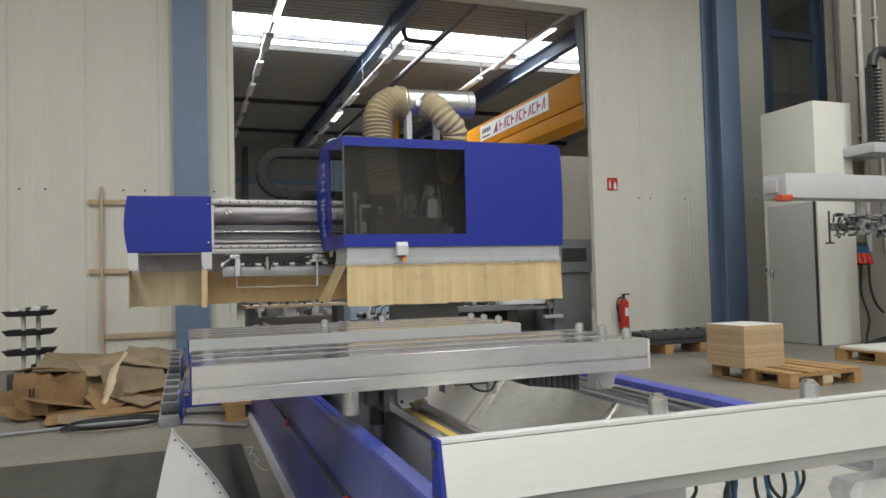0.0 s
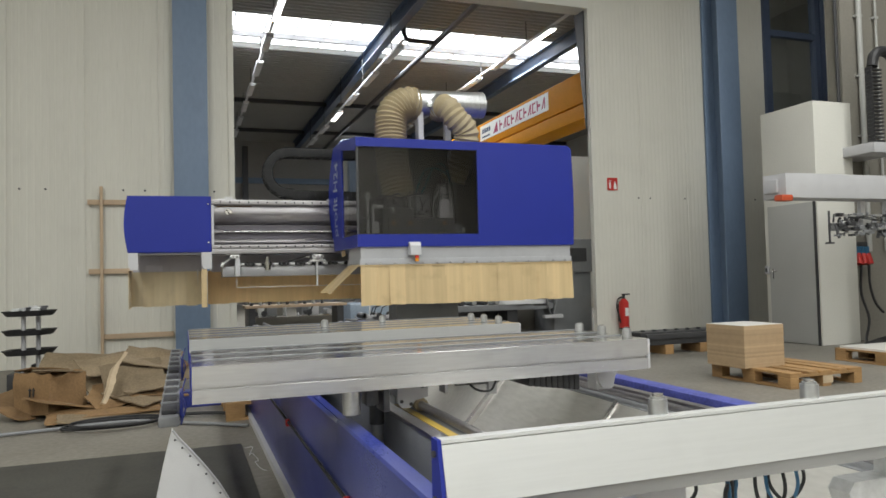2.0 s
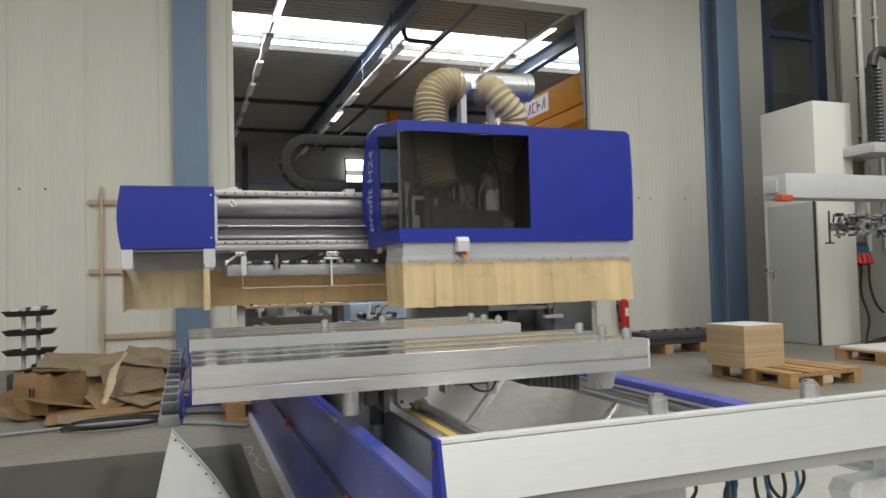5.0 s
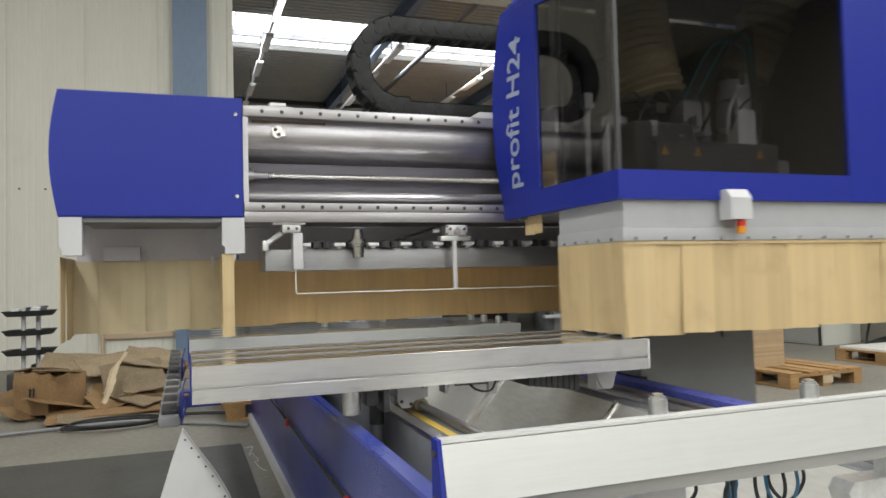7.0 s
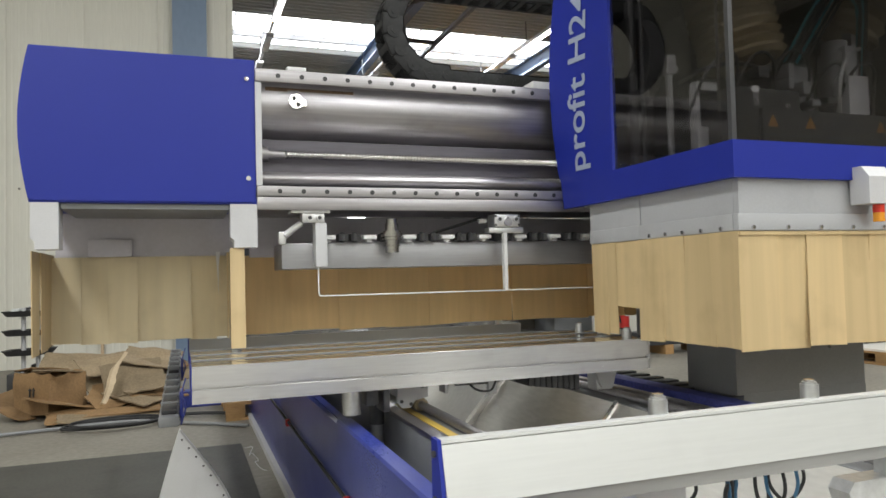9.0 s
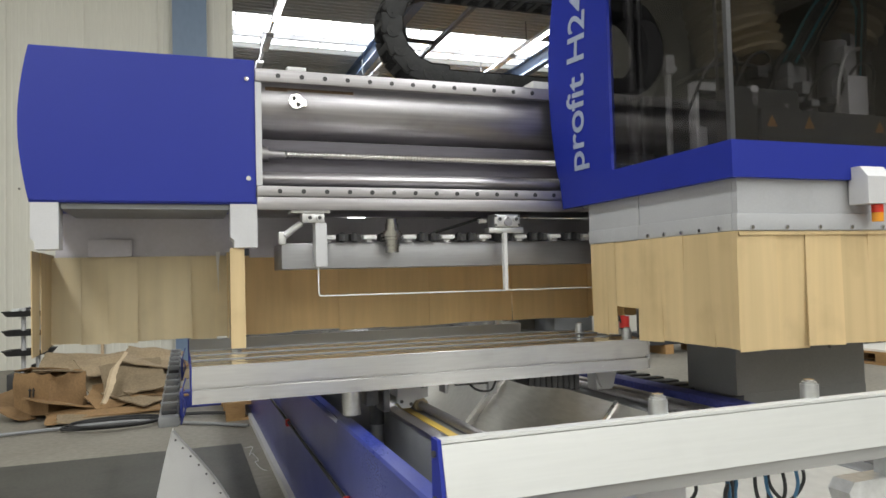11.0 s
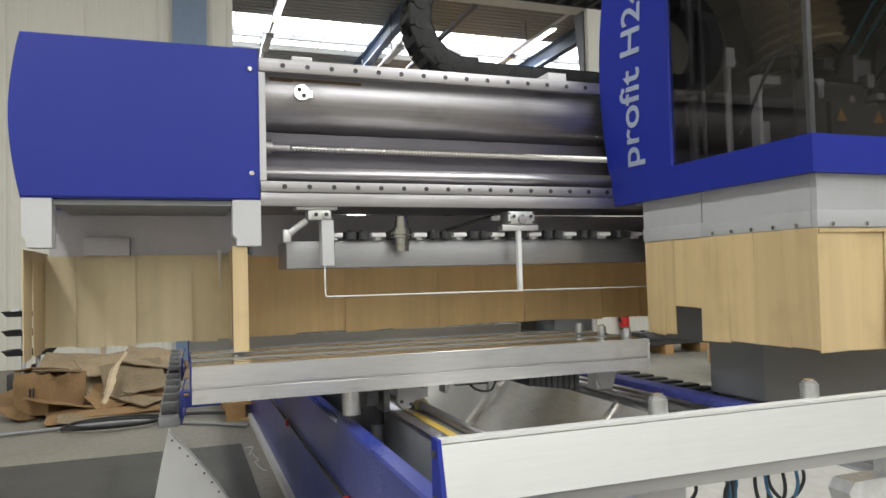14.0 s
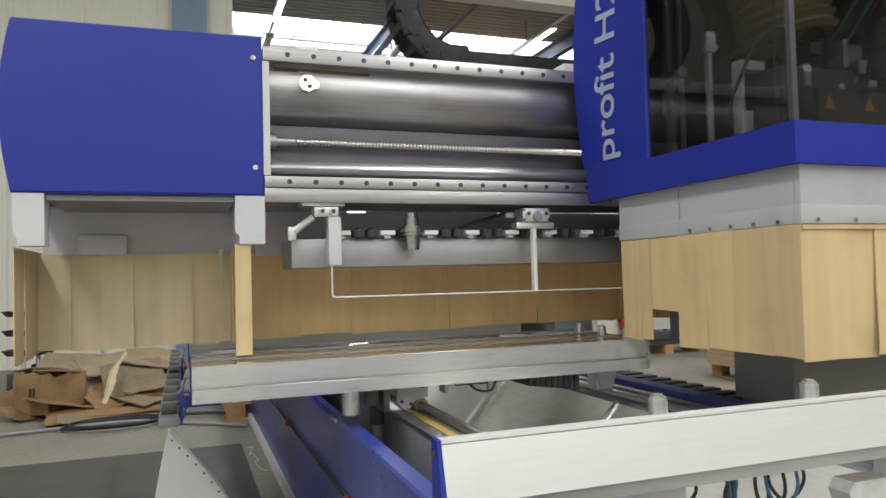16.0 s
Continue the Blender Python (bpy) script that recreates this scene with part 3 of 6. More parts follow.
# tool magazine
part("magazine_back", bx(B(), 0.243, 3.0, 0.35, 0.37, 1.19, 1.345), PANELG, gantry)
part("magazine_tray", bx(B(), 0.335, 2.4, 0.10, 0.33, 1.137, 1.232, 0.003), TRAYMET, gantry, "aluminium magazine tray")
for k in range(9):
    x = 0.50 + k * 0.155
    clip = part("tool_clip", bx(bx(B(), x - 0.026, x + 0.026, 0.055, 0.1, 1.243, 1.258, 0.003), x - 0.010, x + 0.010, 0.07, 0.1, 1.2325, 1.243), WHITEP, gantry, "white tool clip")
    for u in (0.055, 0.100):
        bm = B()
        prism(bm, [(x + u - 0.018, 0.055), (x + u - 0.006, 0.062), (x + u + 0.006, 0.062), (x + u + 0.018, 0.055), (x + u + 0.020, 0.10), (x + u - 0.020, 0.10)], "z", 1.236, 1.262)
        cyl(bm, (x + u, 0.085, 1.2325), (x + u, 0.085, 1.268), 0.009, 10)
        part("clip_jaw", bm, BLACK, clip, "black spring jaw")
bm = B()
turned = []
for z0, z1, r in ((1.19, 1.215, 0.02), (1.215, 1.22, 0.024), (1.22, 1.238, 0.021), (1.238, 1.243, 0.03), (1.243, 1.25, 0.024), (1.25, 1.262, 0.031), (1.262, 1.272, 0.026), (1.272, 1.30, 0.019), (1.30, 1.316, 0.016)):
    for z in (z0 + 0.0003, z1 - 0.0003):
        turned.append([bm.verts.new((0.735 + 1.3 * r * math.cos(0.2618 * i), 0.045 + 1.3 * r * math.sin(0.2618 * i), z)) for i in range(24)])
for lo, hi in zip(turned, turned[1:]):
    for i in range(24):
        bm.faces.new((lo[i], lo[(i + 1) % 24], hi[(i + 1) % 24], hi[i]))
bm.faces.new(turned[-1])
bm.faces.new(turned[0][::-1])
part("tool_holder", bm, TOOLSTEEL, gantry, "turned steel tool holder")
bm = B()
bx(bm, 0.445, 0.487, 0.02, 0.08, 1.143, 1.30, 0.004)
part("gripper_block", bm, GREYP, gantry, "white gripper block")
bm = B()
bx(bm, 0.36, 0.50, 0.02, 0.10, 1.335, 1.348, 0.002)
bx(bm, 0.40, 0.48, 0.025, 0.09, 1.30, 1.335, 0.004)
cyl(bm, (0.425, 0.02, 1.318), (0.425, 0.012, 1.318), 0.012, 12)
cyl(bm, (0.46, 0.02, 1.318), (0.46, 0.012, 1.318), 0.012, 12)
tube(bm, [(0.40, 0.05, 1.30), (0.37, 0.05, 1.28), (0.34, 0.05, 1.255)], 0.012, 8)
bx(bm, 0.318, 0.345, 0.045, 0.065, 1.225, 1.27, 0.004)
part("gripper_slide", bm, ALU, gantry)
bm = B()
bx(bm, 1.145, 1.255, 0.02, 0.09, 1.285, 1.335, 0.006)
bx(bm, 1.125, 1.275, 0.03, 0.08, 1.262, 1.284, 0.003)
for x in (1.165, 1.2, 1.235):
    cyl(bm, (x, 0.02, 1.315), (x, 0.012, 1.315), 0.011, 12)
tube(bm, [(1.12, 0.05, 1.31), (1.09, 0.05, 1.31)], 0.009, 8)
part("gripper_unit", bm, ALU, gantry)
for x, z in ((1.165, 1.315), (1.2, 1.315), (1.235, 1.315), (0.425, 1.318), (0.46, 1.318)):
    part("bolt_head", cyl(B(), (x, 0.012, z), (x, 0.009, z), 0.007, 10), BLACK, gantry)
for x in (1.15, 1.25):
    for z in (1.293, 1.328):
        part("bolt_head", cyl(B(), (x, 0.02, z), (x, 0.017, z), 0.005, 8), DARKMET, gantry)
part("gripper_ring", cyl(B(), (1.2, 0.02, 1.303), (1.2, 0.006, 1.303), 0.016, 16), STEEL, gantry)
part("pneumatic_hose", tube(B(), curve([(1.12, 0.1, 1.325), (1.0, 0.12, 1.29), (0.93, 0.13, 1.27)]), 0.006, 6), RUBBER, gantry)
part("guard_wire", tube(B(), [(0.455, 0.03, 1.145), (0.455, 0.03, 1.05), (0.458, 0.03, 1.041), (0.466, 0.03, 1.038), (1.8, 0.03, 1.036)], 0.0026, 6), WHITEP, gantry, "thin white guard wire")
part("wire_post", bx(B(), 1.183, 1.197, 0.02, 0.04, 1.036, 1.262), WHITEP, gantry)

# foot and column on the right-hand track
part("foot", bx(bx(B(), 1.80, 2.40, -0.53, -0.27, 0.656, 0.95, 0.006), 1.83, 2.40, -0.53, -0.27, 0.03, 0.66), MIDGREY, gantry, "dark grey gantry foot")
part("foot_column", bx(B(), 2.0, 2.38, -0.269, 0.34, 0.80, 1.344, 0.006), MIDGREY, gantry)
part("foot_cover", bx(B(), 2.22, 2.28, -0.545, -0.531, 0.80, 0.85, 0.003), MIDGREY, gantry)

# chain trailing behind the foot along the track
for k in range(14):
    part("trailing_link", bx(bx(B(), 1.825, 1.94, -0.24 + 0.1 * k, -0.18 + 0.1 * k, 0.60, 0.642, 0.004), 1.83, 1.935, -0.18 + 0.1 * k, -0.14 + 0.1 * k, 0.60, 0.63), BLACK, gantry)

# energy chain in a loop over the beam, half as fast as the head
chain = part("energy_chain", bx(B(), 0.95, 3.2, 0.22, 0.38, 1.840, 1.850), DARKMET, gantry, "black energy chain looping over the beam")
cx, cz, cr_ = 0.915, 2.135, 0.20


def link(bm, m):
    for s in (-0.065, 0.053):
        bx(bm, -0.046, 0.046, s, s + 0.012, -0.046, 0.046, 0.012, m)
        cyl(bm, m @ Vector((-0.034, s - 0.004, 0)), m @ Vector((-0.034, s + 0.016, 0)), 0.026, 14)
        cyl(bm, m @ Vector((-0.034, s - 0.006, 0)), m @ Vector((-0.034, s + 0.018, 0)), 0.009, 8)
    for z in (-0.046, 0.038):
        bx(bm, -0.012, 0.012, -0.053, 0.053, z, z + 0.008, 0, m)
    for q in (-0.02, 0.015):
        cyl(bm, m @ Vector((-0.045, q, -0.012)), m @ Vector((0.045, q, -0.012)), 0.012, 6)


places = []
for k in range(18):
    places.append((cx + 0.08 * (18 - k), cz + cr_, 0))
for k in range(9):
    a = math.pi / 2 + math.pi * k / 8
    places.append((cx + cr_ * math.cos(a), cz + cr_ * math.sin(a), math.degrees(a) - 90))
for k in range(26):
    places.append((cx + 0.08 * (k + 1), cz - cr_ - 0.02, 180))
for x, z, a in places:
    bm = B()
    link(bm, pose(x, 0.30, z, 0, -a, 0))
    part("chain_link", bm, CHAINB, chain)

# ---- the machining head ----
HX0, HX1, HF = 1.244, 3.28, -0.952
head = part("head", bx(B(), 1.65, 2.6, -0.30, -0.002, 1.40, 2.1, 0.006), DARKMET, gantry, "machining head in a blue hood with smoked windows")


def hood_panel(name, bm, material=BLUE, label=""):
    return part(name, bm, material, head, label)


# front
ZB, ZW0, ZW1, ZT = 1.355, 1.460, 2.2, 2.275
bm = B()
bulge = [(HX1 + 0.014 * math.sin(math.pi * k / 10), ZB + (ZT - 0.03 - ZB) * k / 10) for k in range(11)]
prism(bm, [(2.335, ZB)] + bulge + [(HX1 - 0.04, ZT), (2.335, ZT)], "y", HF, HF + 0.03)
hood_panel("front_panel", bm, BLUE, "solid blue front panel")
hood_panel("lower_band", bx(B(), HX0 + 0.0242, 2.334, HF, HF + 0.03, ZB, ZW0))
hood_panel("upper_band", bx(B(), HX0 + 0.0262, 2.334, HF, HF + 0.03, ZW1, ZT))
g = hood_panel("front_window", bx(B(), HX0 + 0.0165, 2.334, HF + 0.010, HF + 0.016, ZW0 + 0.001, ZW1 + 0.01), SMOKE, "smoked clear front window")
g.visible_shadow = False
hood_panel("corner_post", bx(bx(B(), HX0 + 0.003, HX0 + 0.019, HF + 0.004, HF + 0.009, ZW0 + 0.0015, ZW1 - 0.001), HX0 + 0.003, HX0 + 0.009, HF + 0.0091, HF + 0.019, ZW0 + 0.0015, ZW1 - 0.001), DARKMET)
hood_panel("right_side", bx(B(), HX1 - 0.03, HX1 - 0.002, HF + 0.031, 0.0, ZB, ZT - 0.02))
# left side: window, then one folded sheet with the band below and a flared rear facet
def flare(y, z):
    """How far the rear facet of the side sheet stands out."""
    return 0.05 * math.sin(math.pi * min(1, max(0, (z - ZB) / 0.985))) * min(1, max(0, (y + 0.25) / 0.25))


bm = B()
cols = (HF, -0.62, -0.355, -0.25, -0.17, -0.08, 0.0)
grid = []
for k in range(15):
    z = ZB + 0.985 * k / 14
    grid.append([[bm.verts.new((HX0 - (flare(y, z) if y > -0.3 else 0) + d, y, z if k != 1 else ZW0)) for y in cols] for d in (0, 0.024)])
for k in range(14):
    for j in range(len(cols) - 1):
        if j < 2 and k > 0:
            continue
        for d in (0, 1):
            bm.faces.new((grid[k][d][j], grid[k][d][j + 1], grid[k + 1][d][j + 1], grid[k + 1][d][j]))
        if k == 13:
            bm.faces.new((grid[14][0][j], grid[14][0][j + 1], grid[14][1][j + 1], grid[14][1][j]))
    bm.faces.new((grid[k][0][6], grid[k + 1][0][6], grid[k + 1][1][6], grid[k][1][6]))
    if k:
        bm.faces.new((grid[k][0][2], grid[k + 1][0][2], grid[k + 1][1][2], grid[k][1][2]))
for j in range(2):
    bm.faces.new((grid[1][0][j], grid[1][0][j + 1], grid[1][1][j + 1], grid[1][1][j]))
bm.faces.new((grid[0][0][0], grid[1][0][0], grid[1][1][0], grid[0][1][0]))
for j in range(len(cols) - 1):
    bm.faces.new((grid[0][0][j], grid[0][0][j + 1], grid[0][1][j + 1], grid[0][1][j]))
hood_panel("side_panel", bm, BLUE, "blue side panel with pale lettering")
hood_panel("side_upper", prism(B(), [(-0.356, 2.342), (-0.356, 2.262), (HF + 0.05, ZW1 - 0.03), (HF, ZW1 - 0.002), (HF, ZT)], "x", HX0 - 0.001, HX0 + 0.026))
g = hood_panel("side_window", prism(B(), [(-0.357, ZW0 + 0.001), (-0.357, 2.262), (HF + 0.018, ZW1), (HF + 0.018, ZW0 + 0.001)], "x", HX0 + 0.010, HX0 + 0.016), SMOKE, "smoked clear side window")
g.visible_shadow = False
hood_panel("roof", prism(B(), [(HF + 0.002, ZT), (-0.05, 2.425), (-0.05, 2.40), (HF + 0.032, ZT - 0.02)], "x", HX0 + 0.075, HX1 - 0.04))
bm = B()
cap = [bm.verts.new(p) for p in ((HX0 - 0.002, 0.0, 2.335), (HX0 + 0.074, -0.05, 2.425), (HX0 + 0.074, HF + 0.002, ZT + 0.002), (HX0 + 0.03, HF + 0.002, ZT + 0.002), (HX0 - 0.002, HF + 0.01, ZT - 0.055))]
low = [bm.verts.new(v.co + Vector((0.012, 0, -0.02))) for v in cap]
bm.faces.new(cap)
bm.faces.new(low[::-1])
for i in range(5):
    bm.faces.new((cap[i], low[i], low[(i + 1) % 5], cap[(i + 1) % 5]))
hood_panel("corner_cap", bm, BLUE)
# added bright strip, shaped as the glints along the side window's front edge
hood_panel("glint_strip", bx(B(), HX0 + 0.03, HX0 + 0.034, HF + 0.075, HF + 0.085, ZW0, ZW1), POLISH)
hood_panel("door_post", bx(cyl(cyl(B(), (HX0 + 0.07, -0.40, ZW0 - 0.03), (HX0 + 0.07, -0.40, 2.3), 0.016, 12), (HX0 + 0.07, -0.455, ZW0 - 0.03), (HX0 + 0.07, -0.455, 2.3), 0.007, 8), HX0 + 0.05, HX0 + 0.085, -0.47, -0.385, 1.70, 1.73, 0.004), DARKMET)


def written(text, length, height, y0, z0, slope):
    """Lettering that climbs the flared side sheet, as one thin raised mesh."""
    cu = bpy.data.curves.new("lettering", "FONT")
    cu.body, cu.extrude, cu.offset, cu.size = text, 0.0, 0.012, 1.0
    tmp = new("lettering_curve", cu)
    dg = bpy.context.evaluated_depsgraph_get()
    me = bpy.data.meshes.new_from_object(tmp.evaluated_get(dg))
    bpy.data.objects.remove(tmp)
    bm = B()
    bm.from_mesh(me)
    xs = [v.co.x for v in bm.verts]
    cap = max(v.co.y for v in bm.verts)
    kx, ky = length / (max(xs) - min(xs)), height / cap
    todo = set(bm.verts)
    while todo:
        island, edge = set(), [next(v for v in bm.verts if v in todo)]
        while edge:
            v = edge.pop()
            if v in todo:
                todo.discard(v)
                island.add(v)
                edge += [e.other_vert(v) for e in v.link_edges]
        letter, made = B(), {}
        for v in bm.verts:
            if v in island:
                u, w = (v.co.x - min(xs)) * kx, v.co.y * ky
                y, z = y0 + w + slope * u, z0 + u
                made[v] = letter.verts.new((HX0 - flare(y, z) - 0.0025, y, z))
        for f in bm.faces:
            if f.verts[0] in island:
                letter.faces.new([made[v] for v in f.verts])
        r = bmesh.ops.extrude_face_region(letter, geom=letter.faces[:])
        for v in r["geom"]:
            if isinstance(v, bmesh.types.BMVert):
                v.co.x -= 0.0008
        part("letter", letter, LETTER, head, "pale grey raised letter")
    bm.free()


written("profit H24", 0.685, 0.094, -0.185, ZB + 0.135, -0.055)

# inside the hood
part("interior_back", bx(B(), HX0 + 0.03, HX1 - 0.04, -0.055, -0.035, 1.40, 2.38), BLACK, head)
part("interior_partition", bx(B(), 2.60, 2.62, HF + 0.1, -0.09, 1.40, 2.25), BLACK, head)
bm = B()
bx(bm, 1.90, 2.04, -0.50, -0.31, 1.45, 1.85, 0.01)
cyl(bm, (1.95, -0.5, 1.40), (1.95, -0.5, 1.60), 0.07, 20)
part("spindle", bm, MIDGREY, head, "grey spindle unit")
part("motor", cyl(cyl(B(), (2.15, -0.5, 1.6), (2.15, -0.5, 1.9), 0.06, 20), (2.15, -0.5, 1.9), (2.15, -0.5, 1.95), 0.045, 20), MIDGREY, head)
part("drill_block", bx(bx(B(), 1.75, 1.84, -0.7, -0.45, 1.48, 1.62, 0.008), 2.08, 2.28, -0.7, -0.4, 1.48, 1.56, 0.008), MIDGREY, head)
part("guide_post", bx(cyl(bx(B(), 1.455, 1.495, -0.41, -0.37, 1.81, 1.88, 0.006), (1.475, -0.39, 1.40), (1.475, -0.39, 1.81), 0.012, 12), 1.495, 1.51, -0.40, -0.38, 1.825, 1.84), GREYP, head, "pale grey guide post")
part("side_bracket", bx(bx(bx(B(), 1.488, 1.503, -0.52, -0.48, 1.44, 1.755, 0.003), 1.503, 1.585, -0.52, -0.48, 1.725, 1.755, 0.003), 1.505, 1.585, -0.50, -0.49, 1.50, 1.60), GREYP, head, "pale grey bracket frame")
part("dark_drum", cyl(B(), (1.34, -0.30, 1.86), (1.40, -0.30, 1.86), 0.17, 36), RUBBER, head)
for k in range(6):
    c = [(1.90 + 0.02 * k, -0.5, 1.86), (1.96 + 0.03 * k, -0.62, 2.06 + 0.012 * k), (2.12 + 0.012 * k, -0.62, 2.06 + 0.01 * k), (2.27 + 0.005 * k, -0.5, 1.95 - 0.05 * k)]
    part("cable", tube(B(), curve(c, 8), 0.005, 6), CYAN if k % 3 == 0 else RUBBER, head)
part("side_cable", tube(B(), curve([(1.49, -0.42, 1.77), (1.55, -0.48, 1.81), (1.66, -0.52, 1.83), (1.80, -0.55, 1.80)], 8), 0.008, 6), RUBBER, head)
for x in (1.62, 1.78, 2.10):
    part("warning_sign", prism(B(), [(x - 0.022, 1.56), (x + 0.022, 1.56), (x, 1.60)], "y", -0.72, -0.718), SIGNDIM, head)
bm = B()
bx(bm, 1.58, 2.2, -0.717, -0.70, 1.42, 1.62)
part("guard_plate", bm, BLACK, head)


part("backing_plate", bx(B(), 1.36, 1.44, -0.30, -0.29, 1.62, 2.10, 0.004), MIDGREY, head)
part("hose_boot", bx(B(), 1.55, 1.85, -0.62, -0.32, 1.47, 1.72, 0.02), RUBBER, head, "black hose boot")
part("spindle_column", bx(bx(B(), 2.10, 2.20, -0.60, -0.48, 1.50, 1.80, 0.008), 2.125, 2.175, -0.57, -0.5, 1.80, 1.92, 0.006), GREYP, head, "pale grey spindle column")
part("spindle_plate", bx(B(), 2.21, 2.33, -0.64, -0.40, 1.49, 1.54, 0.006), ALU, head)
part("lubrication_pipe", tube(B(), curve([(2.05, -0.6, 1.56), (2.03, -0.62, 1.75), (2.08, -0.62, 1.86), (2.16, -0.6, 1.9)], 8), 0.008, 6), GALV, head)
part("upright", bx(B(), 2.24, 2.265, -0.5, -0.46, 1.54, 2.28), GREYP, head)
part("upright", bx(B(), 2.29, 2.31, -0.5, -0.46, 1.54, 2.28), MIDGREY, head)
ri = random.Random(4)
for k in range(14):
    x, z = ri.uniform(1.62, 2.30), ri.uniform(1.50, 1.78)
    part("valve", bx(B(), x, x + ri.uniform(0.02, 0.06), -0.62, -0.56, z, z + ri.uniform(0.015, 0.07), 0.003), ri.choice((GREYP, DARKMET, MIDGREY, ALU)), head)
for k in range(5):
    x = 1.42 + 0.16 * k
    part("cable", tube(B(), curve([(x, -0.5, 1.55), (x + 0.06, -0.6, 1.78 + 0.03 * (k % 3)), (x + 0.17, -0.6, 1.82), (x + 0.24, -0.5, 1.6)], 8), 0.006, 6), RUBBER if k % 2 else DARKMET, head)


def hose(name, ctrl, r, pitch=0.03):
    c = curve(ctrl, 30)
    out, acc = [c[0]], 0.0
    for a, b in zip(c, c[1:]):
        d = (b - a).length
        while acc + d >= pitch / 4:
            t = (pitch / 4 - acc) / d
            a = a.lerp(b, t)
            d = (b - a).length
            out.append(a)
            acc = 0.0
        acc += d
    radii = [r * (1 + 0.07 * math.sin(i * math.pi / 2)) for i in range(len(out))]
    return part(name, tube(B(), out, r, 22, radii), HOSE, head, "ribbed beige extraction hose")


hose("extraction_hose", [(1.98, -0.32, 2.74), (1.86, -0.34, 2.73), (1.74, -0.36, 2.62), (1.71, -0.38, 2.42), (1.72, -0.42, 2.1), (1.76, -0.45, 1.85)], 0.145, 0.036)
hose("extraction_hose", [(2.20, -0.32, 2.70), (2.22, -0.50, 2.68), (2.30, -0.56, 2.56), (2.40, -0.55, 2.44), (2.38, -0.5, 2.25), (2.30, -0.42, 2.0)], 0.115, 0.05)
bm = B()
cyl(bm, (1.95, -0.32, 2.745), (2.66, -0.32, 2.765), 0.125, 40)
cyl(bm, (2.60, -0.32, 2.763), (2.62, -0.32, 2.764), 0.131, 40)
cyl(bm, (2.645, -0.32, 2.764), (2.665, -0.32, 2.765), 0.129, 40)
cyl(bm, (1.96, -0.32, 2.745), (1.98, -0.32, 2.746), 0.14, 40)
duct = part("duct_drum", bm, GALV, head, "galvanised extraction drum")
part("clamp", bx(B(), 2.05, 2.16, -0.47, -0.44, 2.68, 2.74, 0.006), GALV, duct)
part("collar", cyl(B(), (2.20, -0.36, 2.72), (2.215, -0.48, 2.69), 0.125, 30, 0.118), GALV, duct)
part("drum_stand", bx(B(), 1.98, 2.03, -0.40, -0.30, 2.36, 2.65), GREYP, head)
part("drum_stand", bx(B(), 2.30, 2.36, -0.25, -0.2, 2.40, 2.66), GREYP, head)

# grey skirt box with step, screws, then curtain strips
bm = B()
bx(bm, HX0 + 0.03, HX1 - 0.03, HF + 0.02, HF + 0.04, 1.255, 1.357)
bx(bm, HX0 + 0.02, HX1 - 0.02, HF + 0.012, HF + 0.034, 1.206, 1.254, 0.002)
part("skirt_front", bm, SKIRTG, head, "light grey skirt panel")
bm = B()
bx(bm, HX0 + 0.03, HX0 + 0.05, HF + 0.041, -0.47, 1.255, 1.357)
bx(bm, HX0 + 0.02, HX0 + 0.042, HF + 0.035, -0.47, 1.206, 1.254, 0.002)
part("skirt_side", bm, SKIRTG, head)
part("skirt_right", bx(B(), HX1 - 0.05, HX1 - 0.03, HF + 0.041, -0.1, 1.206, 1.357), SKIRTG, head)
part("skirt_top", bx(B(), HX0 + 0.031, HX1 - 0.031, HF + 0.041, -0.10, 1.345, 1.3565), MIDGREY, head)
for k in range(16):
    x = HX0 + 0.07 + k * 0.125
    part("screw", cyl(B(), (x, HF + 0.013, 1.215), (x, HF + 0.006, 1.215), 0.006, 8), POLISH, head)
for k in range(5):
    y = HF + 0.08 + k * 0.085
    part("screw", cyl(B(), (HX0 + 0.021, y, 1.215), (HX0 + 0.014, y, 1.215), 0.006, 8), POLISH, head)
bm = B()
prism(bm, [(HF + 0.011, 1.28), (HF - 0.055, 1.28), (HF - 0.055, 1.36), (HF - 0.03, 1.392), (HF + 0.011, 1.392)], "x", 1.685, 1.78)
beacon = part("sensor_box", bm, GREYP, head, "white sensor box with red and amber lens")
part("red_lens", cyl(B(), (1.748, HF - 0.03, 1.255), (1.748, HF - 0.03, 1.279), 0.016, 16), LAMPRED, beacon)
part("amber_lens", cyl(B(), (1.748, HF - 0.03, 1.228), (1.748, HF - 0.03, 1.2545), 0.016, 16), LAMPAMB, beacon)

ZH = 1.205
flap_front = part("front_flap_rail", bx(B(), HX0 + 0.025, HX1 - 0.025, -0.008, -0.003, -0.012, -0.001), CURT, head, at=pose(0, HF + 0.024, ZH))
w = (HX1 - HX0 - 0.05) / 16
for k in range(16):
    x = HX0 + 0.025 + k * w
    part("curtain_strip", strip(x, x + w + 0.014, 0.865 - ZH, 0, 0.004 * (k % 2) - 0.002, 0.004, seed=100 + k, lean=0.004), CURT, flap_front)
flap_side = part("side_flap_rail", bx(B(), 0.003, 0.007, -0.47, 0.0, -0.012, -0.001), CURT, head, at=pose(HX0 + 0.022, HF + 0.482, ZH))
for k in range(4):
    part("curtain_strip", strip(-0.1175 * (k + 1), -0.1175 * k + 0.003, 0.868 - ZH, 0, 0.004 * (k % 2), 0.004, seed=140 + k, lean=0.006), CURT, flap_side, at=pose(0, 0, 0, 0, 0, 90))
